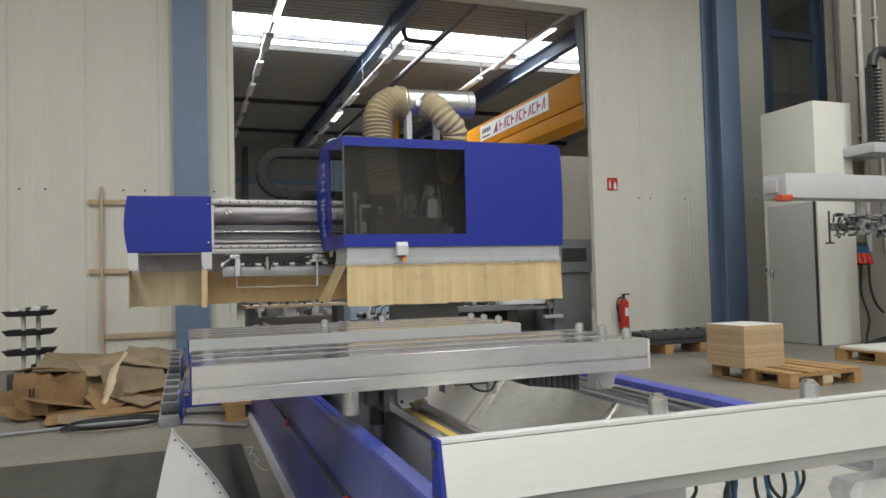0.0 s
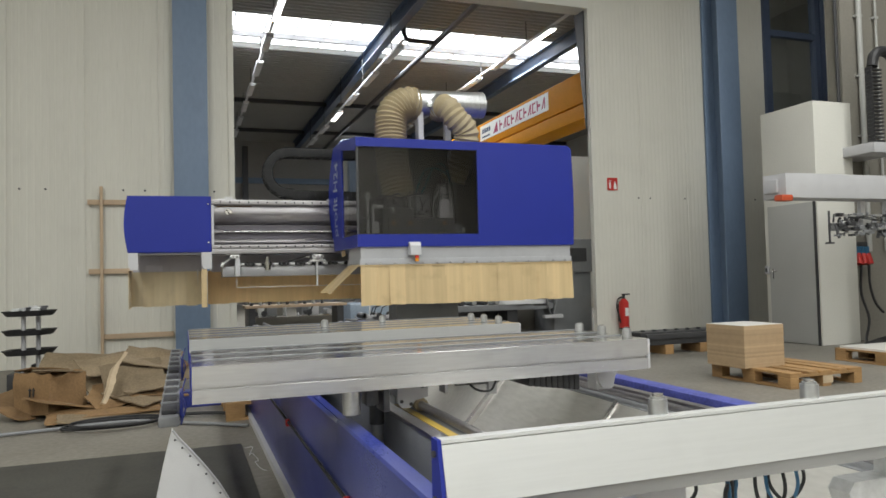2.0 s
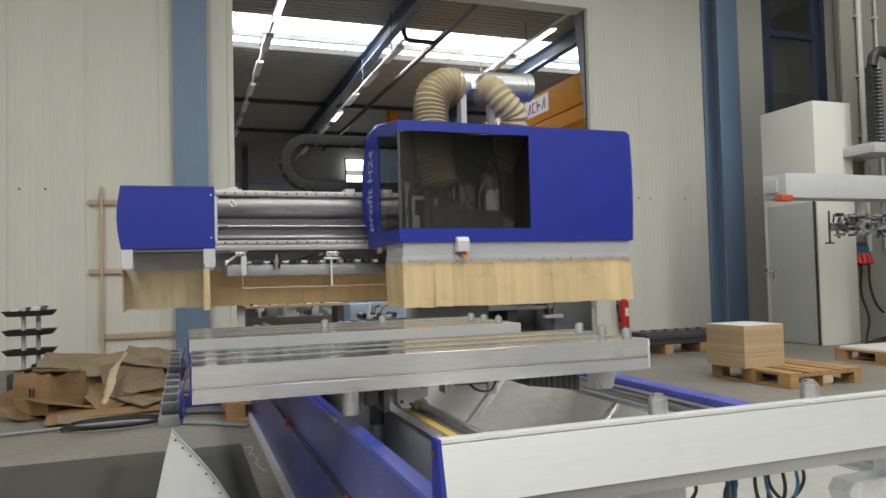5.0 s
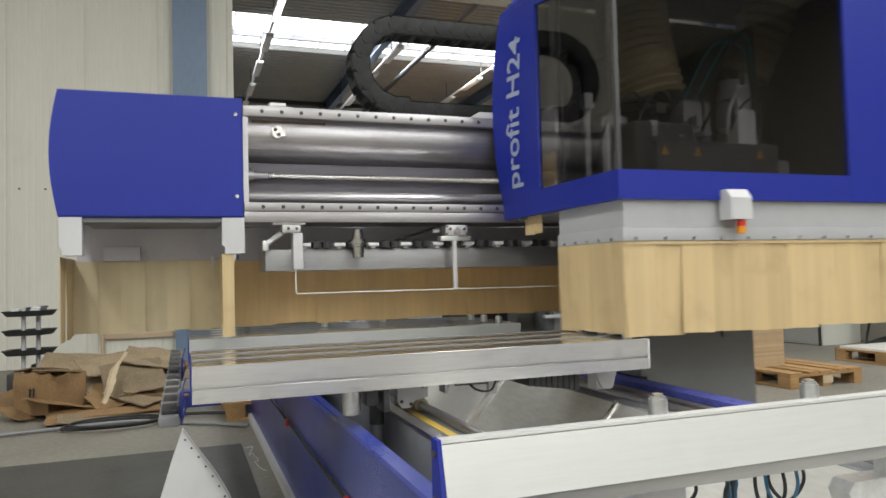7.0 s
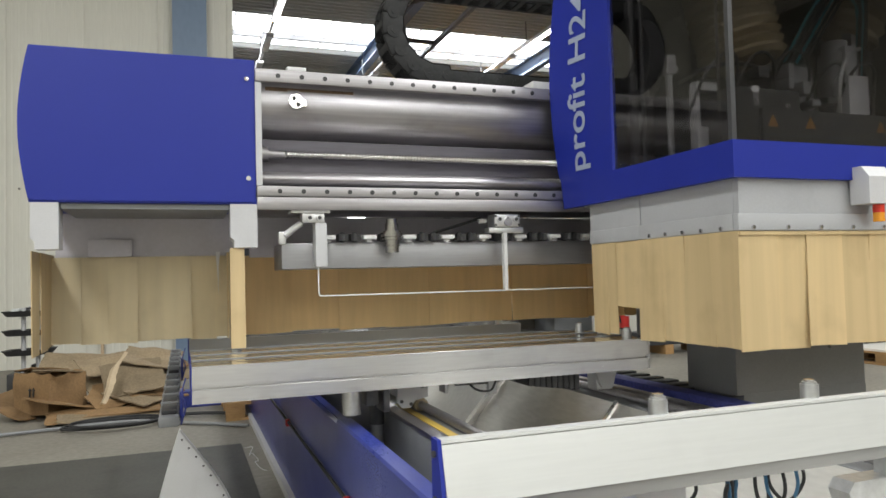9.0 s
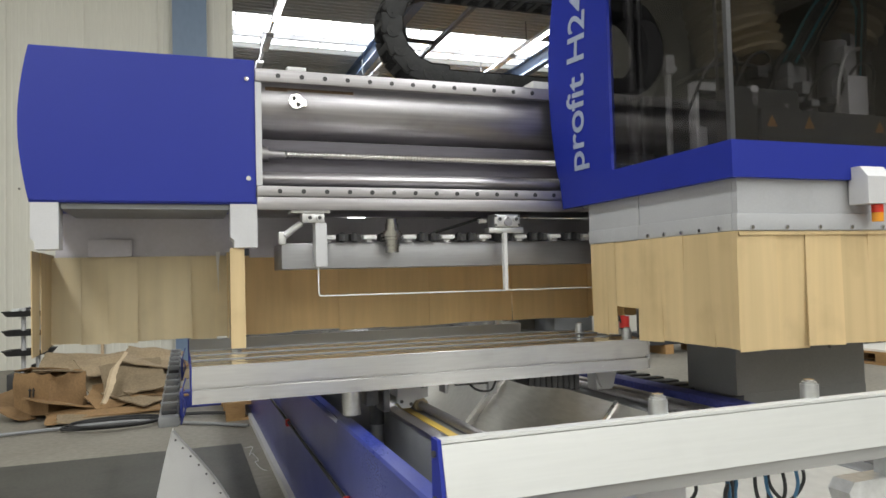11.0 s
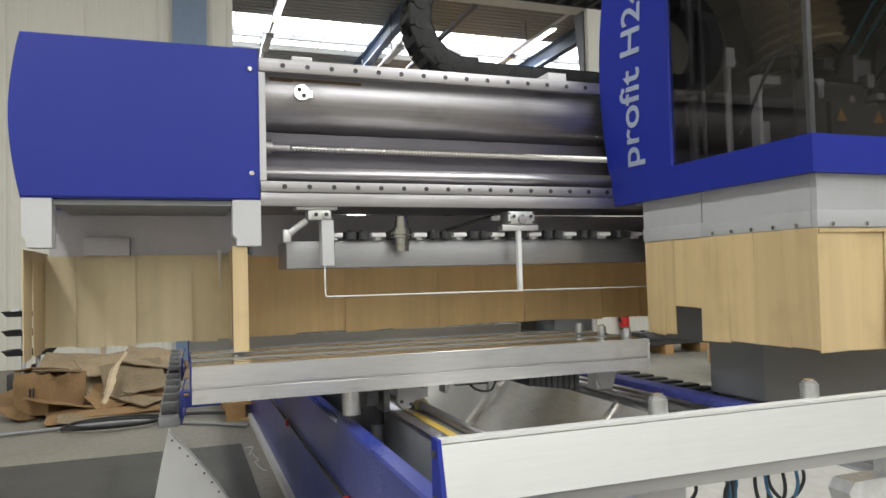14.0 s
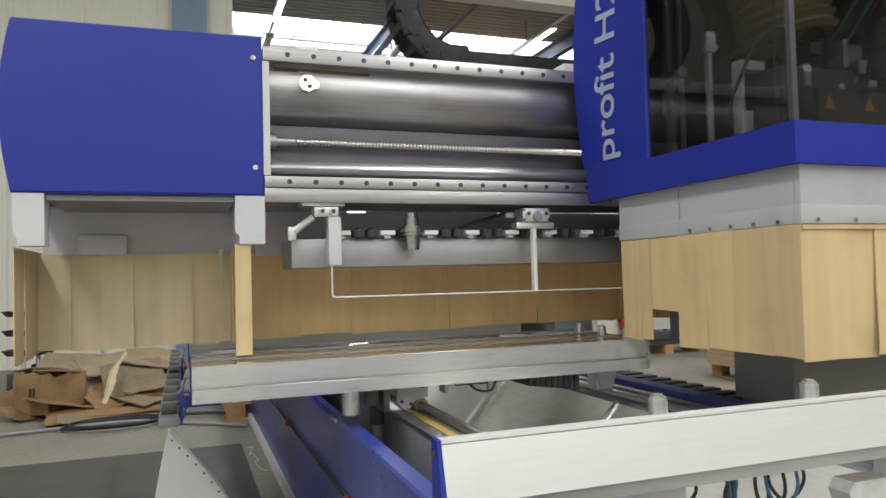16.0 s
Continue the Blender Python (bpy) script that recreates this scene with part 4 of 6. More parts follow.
for k in range(6):
    part("curtain_strip", strip(-0.135 * (k + 1), -0.135 * k + 0.003, 0.868, ZH, 0, 0.003, seed=160 + k), CURT, head, at=pose(HX1 - 0.025, HF + 0.02, 0, 0, 0, -90))

# the small dust guard that comes down behind the side skirt
guard = part("dust_guard", bx(bx(B(), HX0 + 0.030, HX0 + 0.045, -0.465, -0.145, 1.255, 1.40), HX0 + 0.026, HX0 + 0.043, -0.465, -0.145, 1.206, 1.2545, 0.002), SKIRTG, head, "grey dust guard with a notched curtain")
for k, (y0, y1, z0) in enumerate(((0.0, 0.11, 0.868), (0.105, 0.165, 0.87), (0.16, 0.315, 0.97))):
    part("curtain_strip", strip(-y1, -y0, z0, ZH, 0.003 * (k % 2), 0.0015, seed=180 + k, lean=0.001), CURT, guard, at=pose(HX0 + 0.032, -0.148, 0, 0, 0, 90))
# ---- the machine: bed and consoles ----
bed = thing("machine_bed", "blue machine bed with steel tracks and a stainless chip chute", "machine")
part("base_panel", prism(B(), [(0.500, 0.03), (0.470, 0.40), (0.470, 0.44), (0.484, 0.605), (0.505, 0.605), (0.500, 0.44), (0.525, 0.03)], "y", 0.3, 7.6), BLUEDARK, bed, "blue lower side panel")
part("base_strip", bx(B(), 0.470, 0.499, 0.3, 7.6, 0.0, 0.04), GREYP, bed)
part("side_cover", prism(B(), [(0.462, 0.45), (0.462, 0.636), (0.468, 0.643), (0.510, 0.643), (0.510, 0.45)], "y", 0.35, 2.34), BLUEDARK, bed, "blue side cover")
part("inner_panel", bx(B(), 0.530, 0.56, 0.3, 7.6, 0.05, 0.585), BLUEDARK, bed)
part("bumper_rod", tube(B(), [(0.458, 0.35, 0.425), (0.458, 5.0, 0.425)], 0.006, 6), RUBBER, bed)
for y in (1.0, 2.18, 3.50, 4.75):
    part("rod_clip", bx(cyl(B(), (0.456, y, 0.412), (0.456, y, 0.438), 0.011, 10), 0.448, 0.469, y - 0.01, y + 0.01, 0.405, 0.425), RED, bed, "red plastic clip")
# left track: grey beam, yellow stripe, steel rod
part("track_beam", bx(B(), 0.655, 0.80, 0.35, 7.5, 0.30, 0.640, 0.004), MIDGREY, bed, "grey track beam")
part("track_ledge", bx(B(), 0.648, 0.69, 0.35, 7.5, 0.641, 0.652), STEEL, bed)
part("yellow_stripe", bx(B(), 0.703, 0.730, 0.35, 2.50, 0.6405, 0.646), YELLOW, bed)
part("track_rod", tube(B(), [(0.760, 0.35, 0.66), (0.760, 7.5, 0.66)], 0.014, 10), STEEL, bed)
part("track_cap", cyl(B(), (0.760, 2.36, 0.66), (0.760, 2.39, 0.66), 0.024, 14), HOSE, bed)
# right track
part("right_beam", bx(B(), 1.50, 1.82, 0.35, 7.5, 0.05, 0.615, 0.004), MIDGREY, bed)
part("right_rod", tube(B(), [(1.535, 0.35, 0.64), (1.535, 7.5, 0.64)], 0.013, 10), STEEL, bed)
part("right_rail", bx(B(), 1.585, 1.62, 0.35, 7.5, 0.6155, 0.65, 0.003), STEEL, bed)
part("blue_edge", bx(B(), 1.72, 1.80, 0.35, 7.5, 0.6155, 0.648, 0.004), BLUEWORN, bed, "blue track edging")
part("outer_cover", bx(B(), 1.825, 2.45, 0.5, 1.75, 0.02, 0.40, 0.006), CARDE, bed, "cream side cover")
# chip chute: sloping stainless sheets
for y0, y1, dz in ((0.4, 3.25, 0.0), (3.29, 7.4, 0.012)):
    bm = B()
    prism(bm, [(0.81, 0.60 + dz), (1.10, 0.24 + dz), (1.16, 0.24 + dz), (1.33, 0.41 + dz), (1.50, 0.612), (1.50, 0.60), (1.33, 0.397 + dz), (1.16, 0.225 + dz), (1.10, 0.225 + dz), (0.81, 0.59 + dz)], "y", y0, y1)
    part("chip_chute", bm, STAINLESS if dz == 0 else PALESHEET, bed, "sloping stainless chip chute")
part("chute_flange", prism(B(), [(1.10, 0.262), (1.16, 0.262), (1.50, 0.634), (1.50, 0.60), (1.16, 0.225), (1.10, 0.225)], "y", 3.251, 3.289), POLISH, bed, "folded bright sheet edge")
part("chute_rib", prism(B(), [(1.30, 0.385), (1.33, 0.425), (1.50, 0.622), (1.50, 0.612), (1.33, 0.41)], "y", 2.30, 2.32), POLISH, bed)
# added dark block that stands for the shade in the bed's hollow
part("hollow_shade_block", bx(B(), 0.565, 0.65, 0.35, 7.5, 0.02, 0.20), DARKMET, bed)
part("belt_end", bx(B(), 0.45, 2.3, 7.5, 7.62, 0.02, 0.6, 0.006), BLUEDARK, bed)

BARW = 0.165
XE0, XE1, ZC = 0.018, 1.535, 0.86


def bar(y0, pins, x0=XE0, x1=XE1, feet=True, ram=False, label="grooved aluminium console bar with a steel stop pin", face=ALUFACE):
    """One console bar: grooved top, two-part front face, end plate, support feet."""
    c = thing("console_bar", label, "console", pose(0, y0, 0), group="console bars")
    w = BARW - 0.020
    prof = [(0, ZC - 0.105), (0, ZC - 0.067), (0.012, ZC - 0.066), (0.012, ZC - 0.059), (0, ZC - 0.058), (0, ZC - 0.0004), (0.0004, ZC)]
    for a in (0.055, 0.10):
        prof += [(a, ZC), (a, ZC - 0.012), (a + 0.012, ZC - 0.012), (a + 0.012, ZC)]
    prof += [(w - 0.003, ZC), (w, ZC - 0.003), (w, ZC - 0.105)]
    part("bar", prism(B(), prof, "x", x0, x1), face, c)
    for a, b in ((0.001, 0.054), (0.068, 0.099), (0.113, w - 0.003)):
        part("slide_face", bx(B(), x0 + 0.001, x1 - 0.001, a, b, ZC + 0.0003, ZC + 0.0014), ALUTOP, c, "polished slide face")
    part("end_plate", bx(B(), x0 - 0.0035, x0 - 0.0005, 0.002, w - 0.002, ZC - 0.104, ZC - 0.002, 0.002), BLUE, c, "blue end plate")
    # added filler: its grey stands for the shaded gap to the next bar
    part("slot_strip", bx(B(), x0 + 0.003, x1 - 0.003, w + 0.0005, BARW - 0.0005, ZC - 0.03, ZC + 0.0035), MIDGREY, c)
    part("end_plate", bx(B(), x1 + 0.0005, x1 + 0.01, 0.002, w - 0.002, ZC - 0.104, ZC - 0.002, 0.002), GREYP, c)
    for x in pins:
        pin = part("stop_pin", cyl(cyl(B(), (x, 0.075, ZC), (x, 0.075, ZC + 0.029), 0.017, 24), (x, 0.075, ZC + 0.029), (x, 0.075, ZC + 0.034), 0.0135, 24), GALV, c, "steel stop pin")
        part("pin_cap", cyl(B(), (x, 0.075, ZC + 0.0342), (x, 0.075, ZC + 0.038), 0.008, 16), POLISH, pin)
    # carriage feet on both tracks
    if feet:
        bm = B()
        prism(bm, [(0.655, 0.755), (0.655, 0.69), (0.672, 0.668), (0.70, 0.668), (0.715, 0.69), (0.76, 0.70), (0.76, 0.755)], "y", -0.03, -0.01)
        bx(bm, 0.66, 0.75, -0.01, w - 0.02, 0.70, ZC - 0.106, 0.004)
        part("carriage", bm, GREYP, c, "grey carriage foot")
        for bxx, bz in ((0.668, 0.74), (0.668, 0.69), (0.70, 0.68), (0.74, 0.735)):
            part("bolt", cyl(B(), (bxx, -0.03, bz), (bxx, -0.035, bz), 0.006, 8), DARKMET, c)
        bm = B()
        bx(bm, 1.46, 1.53, 0.06, w - 0.02, 0.655, ZC - 0.106, 0.004)
        prism(bm, [(1.44, 0.755), (1.455, 0.70), (1.475, 0.665), (1.52, 0.665), (1.53, 0.70), (1.55, 0.755)], "y", 0.04, 0.0595)
        part("carriage", bm, GREYP, c)
    for a in (0.055, 0.10):
        # added strips that put the grooves' shade into colour
        part("groove_shade_strip", bx(B(), x0 + 0.002, x1 - 0.002, a + 0.0005, a + 0.0115, ZC - 0.0118, ZC - 0.0015), SLOT, c)
    if ram:
        part("cylinder", cyl(B(), (0.485, 0.06, 0.678), (0.485, 0.06, ZC - 0.106), 0.028, 24), GALV, c, "zinc-plated cylinder")
        part("clamp_unit", bx(bx(B(), 0.53, 0.57, 0.05, 0.12, 0.70, ZC - 0.106, 0.004), 0.58, 0.60, 0.03, 0.12, 0.68, ZC - 0.106, 0.003), DARKMET, c)
    return c


# near bar with a sloping front, then a group of three, then the far group
def near_bar():
    c = thing("console_bar", "pale aluminium console bar close up with a blue end plate", "console", pose(0, 0.985, 0.0033), group="console bars")
    prof = [(0.0, ZC), (-0.001, ZC - 0.0045), (0.003, ZC - 0.0047), (0.003, ZC - 0.0062), (-0.0015, ZC - 0.0064), (-0.024, ZC - 0.088), (0.004, ZC - 0.089), (0.022, ZC - 0.02), (0.022, ZC)]
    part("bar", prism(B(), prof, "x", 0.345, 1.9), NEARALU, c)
    part("lower_lip", prism(B(), [(-0.018, ZC - 0.0895), (-0.016, ZC - 0.112), (0.03, ZC - 0.112), (0.03, ZC - 0.0895)], "x", 0.345, 1.9), LIPGREY, c)
    part("rear_ledge", bx(B(), 0.70, 1.9, 0.0225, 0.055, ZC - 0.1, ZC - 0.010, 0.002), MIDGREY, c)
    part("end_plate", prism(B(), [(-0.001, ZC + 0.001), (-0.027, ZC - 0.112), (0.024, ZC - 0.112), (0.024, ZC + 0.001)], "x", 0.338, 0.3445), BLUE, c, "blue end plate")
    for x in (0.737, 1.064):
        pin = part("stop_pin", cyl(cyl(B(), (x, 0.028, ZC - 0.010), (x, 0.028, ZC + 0.024), 0.0158, 32), (x, 0.028, ZC + 0.024), (x, 0.028, ZC + 0.028), 0.0128, 32), GALV, c, "steel stop pin")
        part("pin_cap", cyl(B(), (x, 0.028, ZC + 0.0282), (x, 0.028, ZC + 0.0325), 0.009, 24), POLISH, pin)
    for z in (ZC - 0.02, ZC - 0.085):
        part("screw", cyl(B(), (0.338, 0.008, z), (0.334, 0.008, z), 0.005, 10), DARKMET, c)
    part("carriage", bx(B(), 0.69, 0.79, 0.0305, 0.074, 0.676, ZC - 0.101, 0.004), GREYP, c)
    part("carriage", bx(B(), 1.49, 1.60, 0.0305, 0.074, 0.652, ZC - 0.101, 0.004), GREYP, c)
    return c


near_bar()
for k in range(3):
    bar(2.155 + k * BARW, (1.50,), feet=k == 1, ram=k == 0)
# far group: face colour lifted to stay light in the gantry's shade
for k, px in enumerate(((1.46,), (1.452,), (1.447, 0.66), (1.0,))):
    bar(3.19 + k * BARW, px, feet=k in (1, 3), face=FARALU, label="aluminium console bar with a brightened front face and a steel stop pin")

# parts hanging under the middle consoles
bundle = thing("cable_carrier", "dark ribbed cable carrier lying under the consoles", "cable carrier")
for k in range(9):
    part("segment", bx(B(), 1.10 + k * 0.022, 1.12 + k * 0.022, 2.22, 2.40, 0.715 - 0.003 * k, 0.754, 0.006), BLACK, bundle)
ram = thing("vertical_pipe", "dark grey vertical lift pipe inside the bed", "pipe")
part("pipe", cyl(B(), (0.617, 2.42, 0.02), (0.617, 2.42, 0.66), 0.022, 20), MIDGREY, ram)
for z0, z1, r in ((0.60, 0.66, 0.026), (0.66, 0.69, 0.030), (0.69, 0.715, 0.024)):
    part("collar", cyl(B(), (0.617, 2.42, z0), (0.617, 2.42, z1 - 0.001), r, 20), DARKMET, ram)
valve = thing("valve_bracket", "metal valve bracket with thin air hoses under the console", "bracket")
part("plate", bx(B(), 0.81, 0.82, 2.26, 2.32, 0.71, 0.754), GREYP, valve)
part("rod", tube(B(), [(0.86, 2.3, 0.735), (1.0, 2.3, 0.733)], 0.009, 8), DARKMET, valve)
part("hanger", bx(B(), 0.98, 1.01, 2.29, 2.31, 0.69, 0.754), GREYP, valve)
part("hose", tube(B(), curve([(0.88, 2.25, 0.75), (0.92, 2.25, 0.715), (0.97, 2.25, 0.71), (0.99, 2.25, 0.74)], 8), 0.004, 6), RUBBER, valve)

# black pads along the left ends of the consoles
def pad_rail(y0, y1):
    r = thing("pad_rail", "grey frame with black stepped pads along the console ends", "pad rail", pose(-0.058, y0, 0), group="pad rails")
    part("frame", bx(B(), -0.020, 0.040, 0.0, y1 - y0, 0.660, 0.690, 0.006), MIDGREY, r, "grey pad frame")
    n = 5
    for k in range(n):
        y = 0.05 + (y1 - y0 - 0.06) * k / n
        d = (y1 - y0 - 0.06) / n * 0.70
        part("pad", bx(B(), -0.012, 0.032, y, y + d, 0.6905, 0.7045, 0.002), BLACK, r)
        part("rib", bx(B(), -0.018, 0.038, y + d + 0.012, y + d + 0.036, 0.6905, 0.706, 0.003), MIDGREY, r)
    part("hanger", bx(B(), 0.041, 0.052, 0.09, 0.18, 0.66, 0.752, 0.003), BLUEDARK, r, "blue hanger plate")
    part("wire", tube(B(), curve([(0.060, 0.05, 0.80), (0.05, 0.03, 0.76), (0.06, 0.02, 0.72), (0.045, 0.03, 0.66)], 8), 0.0025, 6), BLUEDARK, r)
    return r


pad_rail(2.36, 3.38)
pad_rail(3.44, 4.60)
tray = thing("blue_channel", "blue steel floor channel beside the bed", "channel")
part("channel", bx(B(), -0.25, 0.44, 6.75, 6.9, 0.0, 0.13, 0.006), BLUEDARK, tray)
part("channel_lid", bx(B(), -0.25, 0.44, 6.74, 6.91, 0.131, 0.14), BLUEDARK, tray)

# curved grey guard plate by the bed, swinging a little
flap = thing("guard_plate", "curved pale grey sheet guard with a riveted edge", "guard", pose(-0.05, 3.2, 0))
arc = [(0.262 * math.sin(0.5 * math.pi * k / 12) ** 1.25, 0.49 - 0.49 * (k / 12) ** 1.15) for k in range(13)]
prism_pts = [(-0.105, 0.0), (-0.03, 0.36)] + arc
part("sheet", prism(B(), prism_pts, "y", 0.0, 0.010), WHITEP, flap, "pale grey curved sheet")
part("side_sheet", prism(B(), [(-0.105, 0.0), (-0.03, 0.36), (0.0, 0.488), (-0.004, 0.488), (-0.036, 0.36), (-0.112, 0.0)], "y", 0.011, 0.06), WHITEP, flap)
for k in range(1, 12):
    x, z = arc[k]
    part("rivet", cyl(B(), (x - 0.012, 0.0, z - 0.012), (x - 0.012, -0.003, z - 0.012), 0.0045, 8), DARKMET, flap)
edge_pts = [(x, -0.002, z) for x, z in arc]
part("edge_strip", tube(B(), edge_pts, 0.005, 6), GREYP, flap)

# ---- hoses and cables under the near console ----
def cable(name, pts, r, material, label):
    return solid(name, tube(B(), curve(pts, 14), r, 8), material, label, "cable")


for k, (x, m_) in enumerate(((0.905, CABLEB), (0.912, RUBBER), (0.919, CABLEB), (0.899, RUBBER))):
    cable("air_hose", [(x, 1.06, 0.756), (x + 0.002 * k, 1.05, 0.72), (x + 0.003 - 0.001 * k, 1.05, 0.68), (x + 0.004 * k, 1.05, 0.5)], 0.0042, m_, "thin air hose hanging under the console")
for x0, x1, d, m_ in ((0.975, 1.03, 0.11, RUBBER), (1.0, 1.06, 0.10, CABLEB), (1.005, 1.075, 0.085, RUBBER), (0.925, 0.99, 0.13, RUBBER), (0.70, 0.80, 0.06, RUBBER), (0.72, 0.83, 0.075, RUBBER)):
    cable("air_hose", [(x0, 1.06, 0.756), (x0 - 0.005, 1.05, 0.755 - d * 0.6), ((x0 + x1) / 2, 1.05, 0.755 - d), (x1 + 0.005, 1.05, 0.755 - d * 0.6), (x1, 1.06, 0.756)], 0.0034, m_, "looped air hose under the console")
hook = thing("support_clamp", "cast grey clamp under the near console", "clamp", pose(0.06, 0, -0.028))
bm = B()
prism(bm, [(1.175, 0.65), (1.165, 0.68), (1.18, 0.70), (1.34, 0.70), (1.34, 0.57), (1.28, 0.57), (1.275, 0.62), (1.255, 0.64), (1.225, 0.645), (1.205, 0.62), (1.20, 0.59)], "y", 1.08, 1.13)
bx(bm, 1.28, 1.33, 1.085, 1.12, 0.70, 0.7755)
part("body", bm, GALV, hook)
# ---- things along the walls ----
lath = thing("lath_frame", "pale wooden lath frame leaning on the cladding", "lath frame")
part("upright", bx(B(), -1.070, -1.030, WY - 0.10, WY - 0.06, 0.0, 2.44, 0.003), LATH, lath)
for z, x0, x1 in ((2.19, -1.225, -0.2), (1.24, -1.215, -0.2), (0.345, -1.06, -0.14)):
    part("rail", bx(B(), x0, x1, WY - 0.059, WY - 0.02, z, z + 0.07, 0.003), LATH, lath)

rack = thing("tier_stand", "black three-tier stand with wedge trays on grey posts", "stand", pose(-1.49, 8.4, 0))
part("base", bx(B(), -0.18, 0.06, -0.15, 0.15, 0, 0.22, 0.01), BLACK, rack)
part("foot", bx(B(), -0.02, 0.30, 0.16, 0.34, 0.0, 0.28, 0.01), BLACK, rack)
for x, y in ((-0.055, 0.0), (0.065, 0.08)):
    part("post", cyl(B(), (x, y, 0.2), (x, y, 0.88), 0.022, 14), GREYP, rack)
RIM = ((-0.235, -0.11), (-0.19, -0.15), (0.12, -0.13), (0.23, 0.02), (0.23, 0.20), (0.05, 0.22), (-0.2, 0.10))
for z in (0.41, 0.61, 0.805):
    bm = B()
    lo = [bm.verts.new((0.82 * x, 0.82 * y + 0.01, z - 0.012)) for x, y in RIM]
    hi = [bm.verts.new((x, y, z + 0.045)) for x, y in RIM]
    rim = [bm.verts.new((0.93 * x, 0.93 * y, z + 0.045)) for x, y in RIM]
    bed_ = [bm.verts.new((0.80 * x, 0.80 * y + 0.01, z + 0.006)) for x, y in RIM]
    bm.faces.new(lo[::-1])
    bm.faces.new(bed_)
    for p, q in ((lo, hi), (hi, rim), (rim, bed_)):
        for i in range(7):
            bm.faces.new((p[i], p[(i + 1) % 7], q[(i + 1) % 7], q[i]))
    part("tray", bm, BLACK, rack)
for k, (x, y) in enumerate(((-0.12, -0.06), (-0.05, 0.05), (0.06, -0.05), (0.10, 0.10), (0.0, 0.12))):
    part("clip", cyl(bx(B(), x - 0.04, x + 0.04, y - 0.02, y + 0.02, 0.812, 0.855 + 0.006 * k, 0.006), (x - 0.03, y, 0.862 + 0.005 * k), (x + 0.05, y + 0.02, 0.866 + 0.005 * k), 0.012, 8), DARKMET if k % 2 else GALV, rack)

rnd = random.Random(5)


def crumpled(sx, sy, seed, amp=0.05, n=10, m=9):
    r = random.Random(seed)
    off = Vector((r.random() * 50, r.random() * 50, 0))
    folds = [(r.uniform(0, 6.28), r.uniform(0.05, 0.16) * sx, r.choice((-1, 1)) * r.uniform(1.5, 4.5) * amp) for _ in range(2)]
    bm = B()
    rows = []
    for layer in (0, 1):
        grid = []
        for i in range(n + 1):
            row = []
            for j in range(m + 1):
                u, v = i / n - 0.5, j / m - 0.5
                z = 0.45 * amp * noise.noise(Vector((u * 3, v * 3, 0)) + off)
                for ang, c0, slope in folds:
                    z += slope * max(0.0, u * sx * math.cos(ang) + v * sy * math.sin(ang) - c0)
                edge = 1 + 0.05 * noise.noise(Vector((u * 9, v * 9, 3)) + off)
                row.append(bm.verts.new((u * sx * edge, v * sy * edge, z + layer * 0.011)))
            grid.append(row)
        rows.append(grid)
    for g in rows:
        for i in range(n):
            for j in range(m):
                bm.faces.new((g[i][j], g[i + 1][j], g[i + 1][j + 1], g[i][j + 1]))
    a, b = rows
    for i in range(n):
        for j in (0, m):
            bm.faces.new((a[i][j], a[i + 1][j], b[i + 1][j], b[i][j]))
    for j in range(m):
        for i in (0, n):
            bm.faces.new((a[i][j], a[i][j + 1], b[i][j + 1], b[i][j]))
    return bm


def torn_strip(length, width):
    """Narrow torn strip along y with ragged edges and a slight twist."""
    r = random.Random(6)
    bm = B()
    rows = []
    for i in range(17):
        t = i / 16
        w = width * (0.35 + 0.65 * math.sin(math.pi * min(0.95, t + 0.12))) * r.uniform(0.75, 1.15)
        z = 0.025 * math.sin(5 * t) + r.uniform(-0.006, 0.006)
        k = 0.018 * math.sin(7 * t)
        rows.append([bm.verts.new(p) for p in ((k - w / 2, t * length, z), (k, t * length, z + 0.02), (k + w / 2, t * length, z), (k, t * length, z - 0.006))])
    for a, b in zip(rows, rows[1:]):
        for i in range(4):
            bm.faces.new((a[i], a[(i + 1) % 4], b[(i + 1) % 4], b[i]))
    bm.faces.new(rows[0][::-1])
    bm.faces.new(rows[-1])
    return bm


def carton():
    c = thing("cardboard_box", "crushed brown cardboard carton with open flaps", "box", pose(-1.05, 6.66, 0.045, -4, 5, 46))
    bm = B()
    bx(bm, 0, 0.36, 0, 0.44, 0, 0.34)
    bmesh.ops.subdivide_edges(bm, edges=bm.edges[:], cuts=5, use_grid_fill=True)
    for v in bm.verts:
        dent = max(0, v.co.z - 0.2) * 0.35 * noise.noise(v.co * 6 + Vector((3, 1, 0)))
        v.co += 0.016 * Vector((noise.noise(v.co * 6), noise.noise(v.co * 6 + Vector((9, 0, 0))), noise.noise(v.co * 5 + Vector((0, 9, 0))))) + Vector((dent, dent, dent))
    part("body", bm, CARD, c)
    part("flap", crumpled(0.36, 0.21, 3, 0.012), CARDT, c, at=pose(0.17, 0.10, 0.352, 4, 3, 4))
    part("flap", crumpled(0.38, 0.20, 4, 0.012), CARD, c, at=pose(0.19, 0.34, 0.365, -6, 5, 2))
    part("flap", crumpled(0.34, 0.16, 9, 0.02), CARD, c, at=pose(-0.085, 0.30, 0.02, 0, -20, 92))
    for y in (0.17, 0.215):
        part("print_mark", prism(B(), [(y - 0.006, 0.15), (y + 0.006, 0.15), (y + 0.006, 0.20), (y + 0.016, 0.20), (y, 0.225), (y - 0.016, 0.20), (y - 0.006, 0.20)], "x", -0.016, -0.010), BLACK, c)


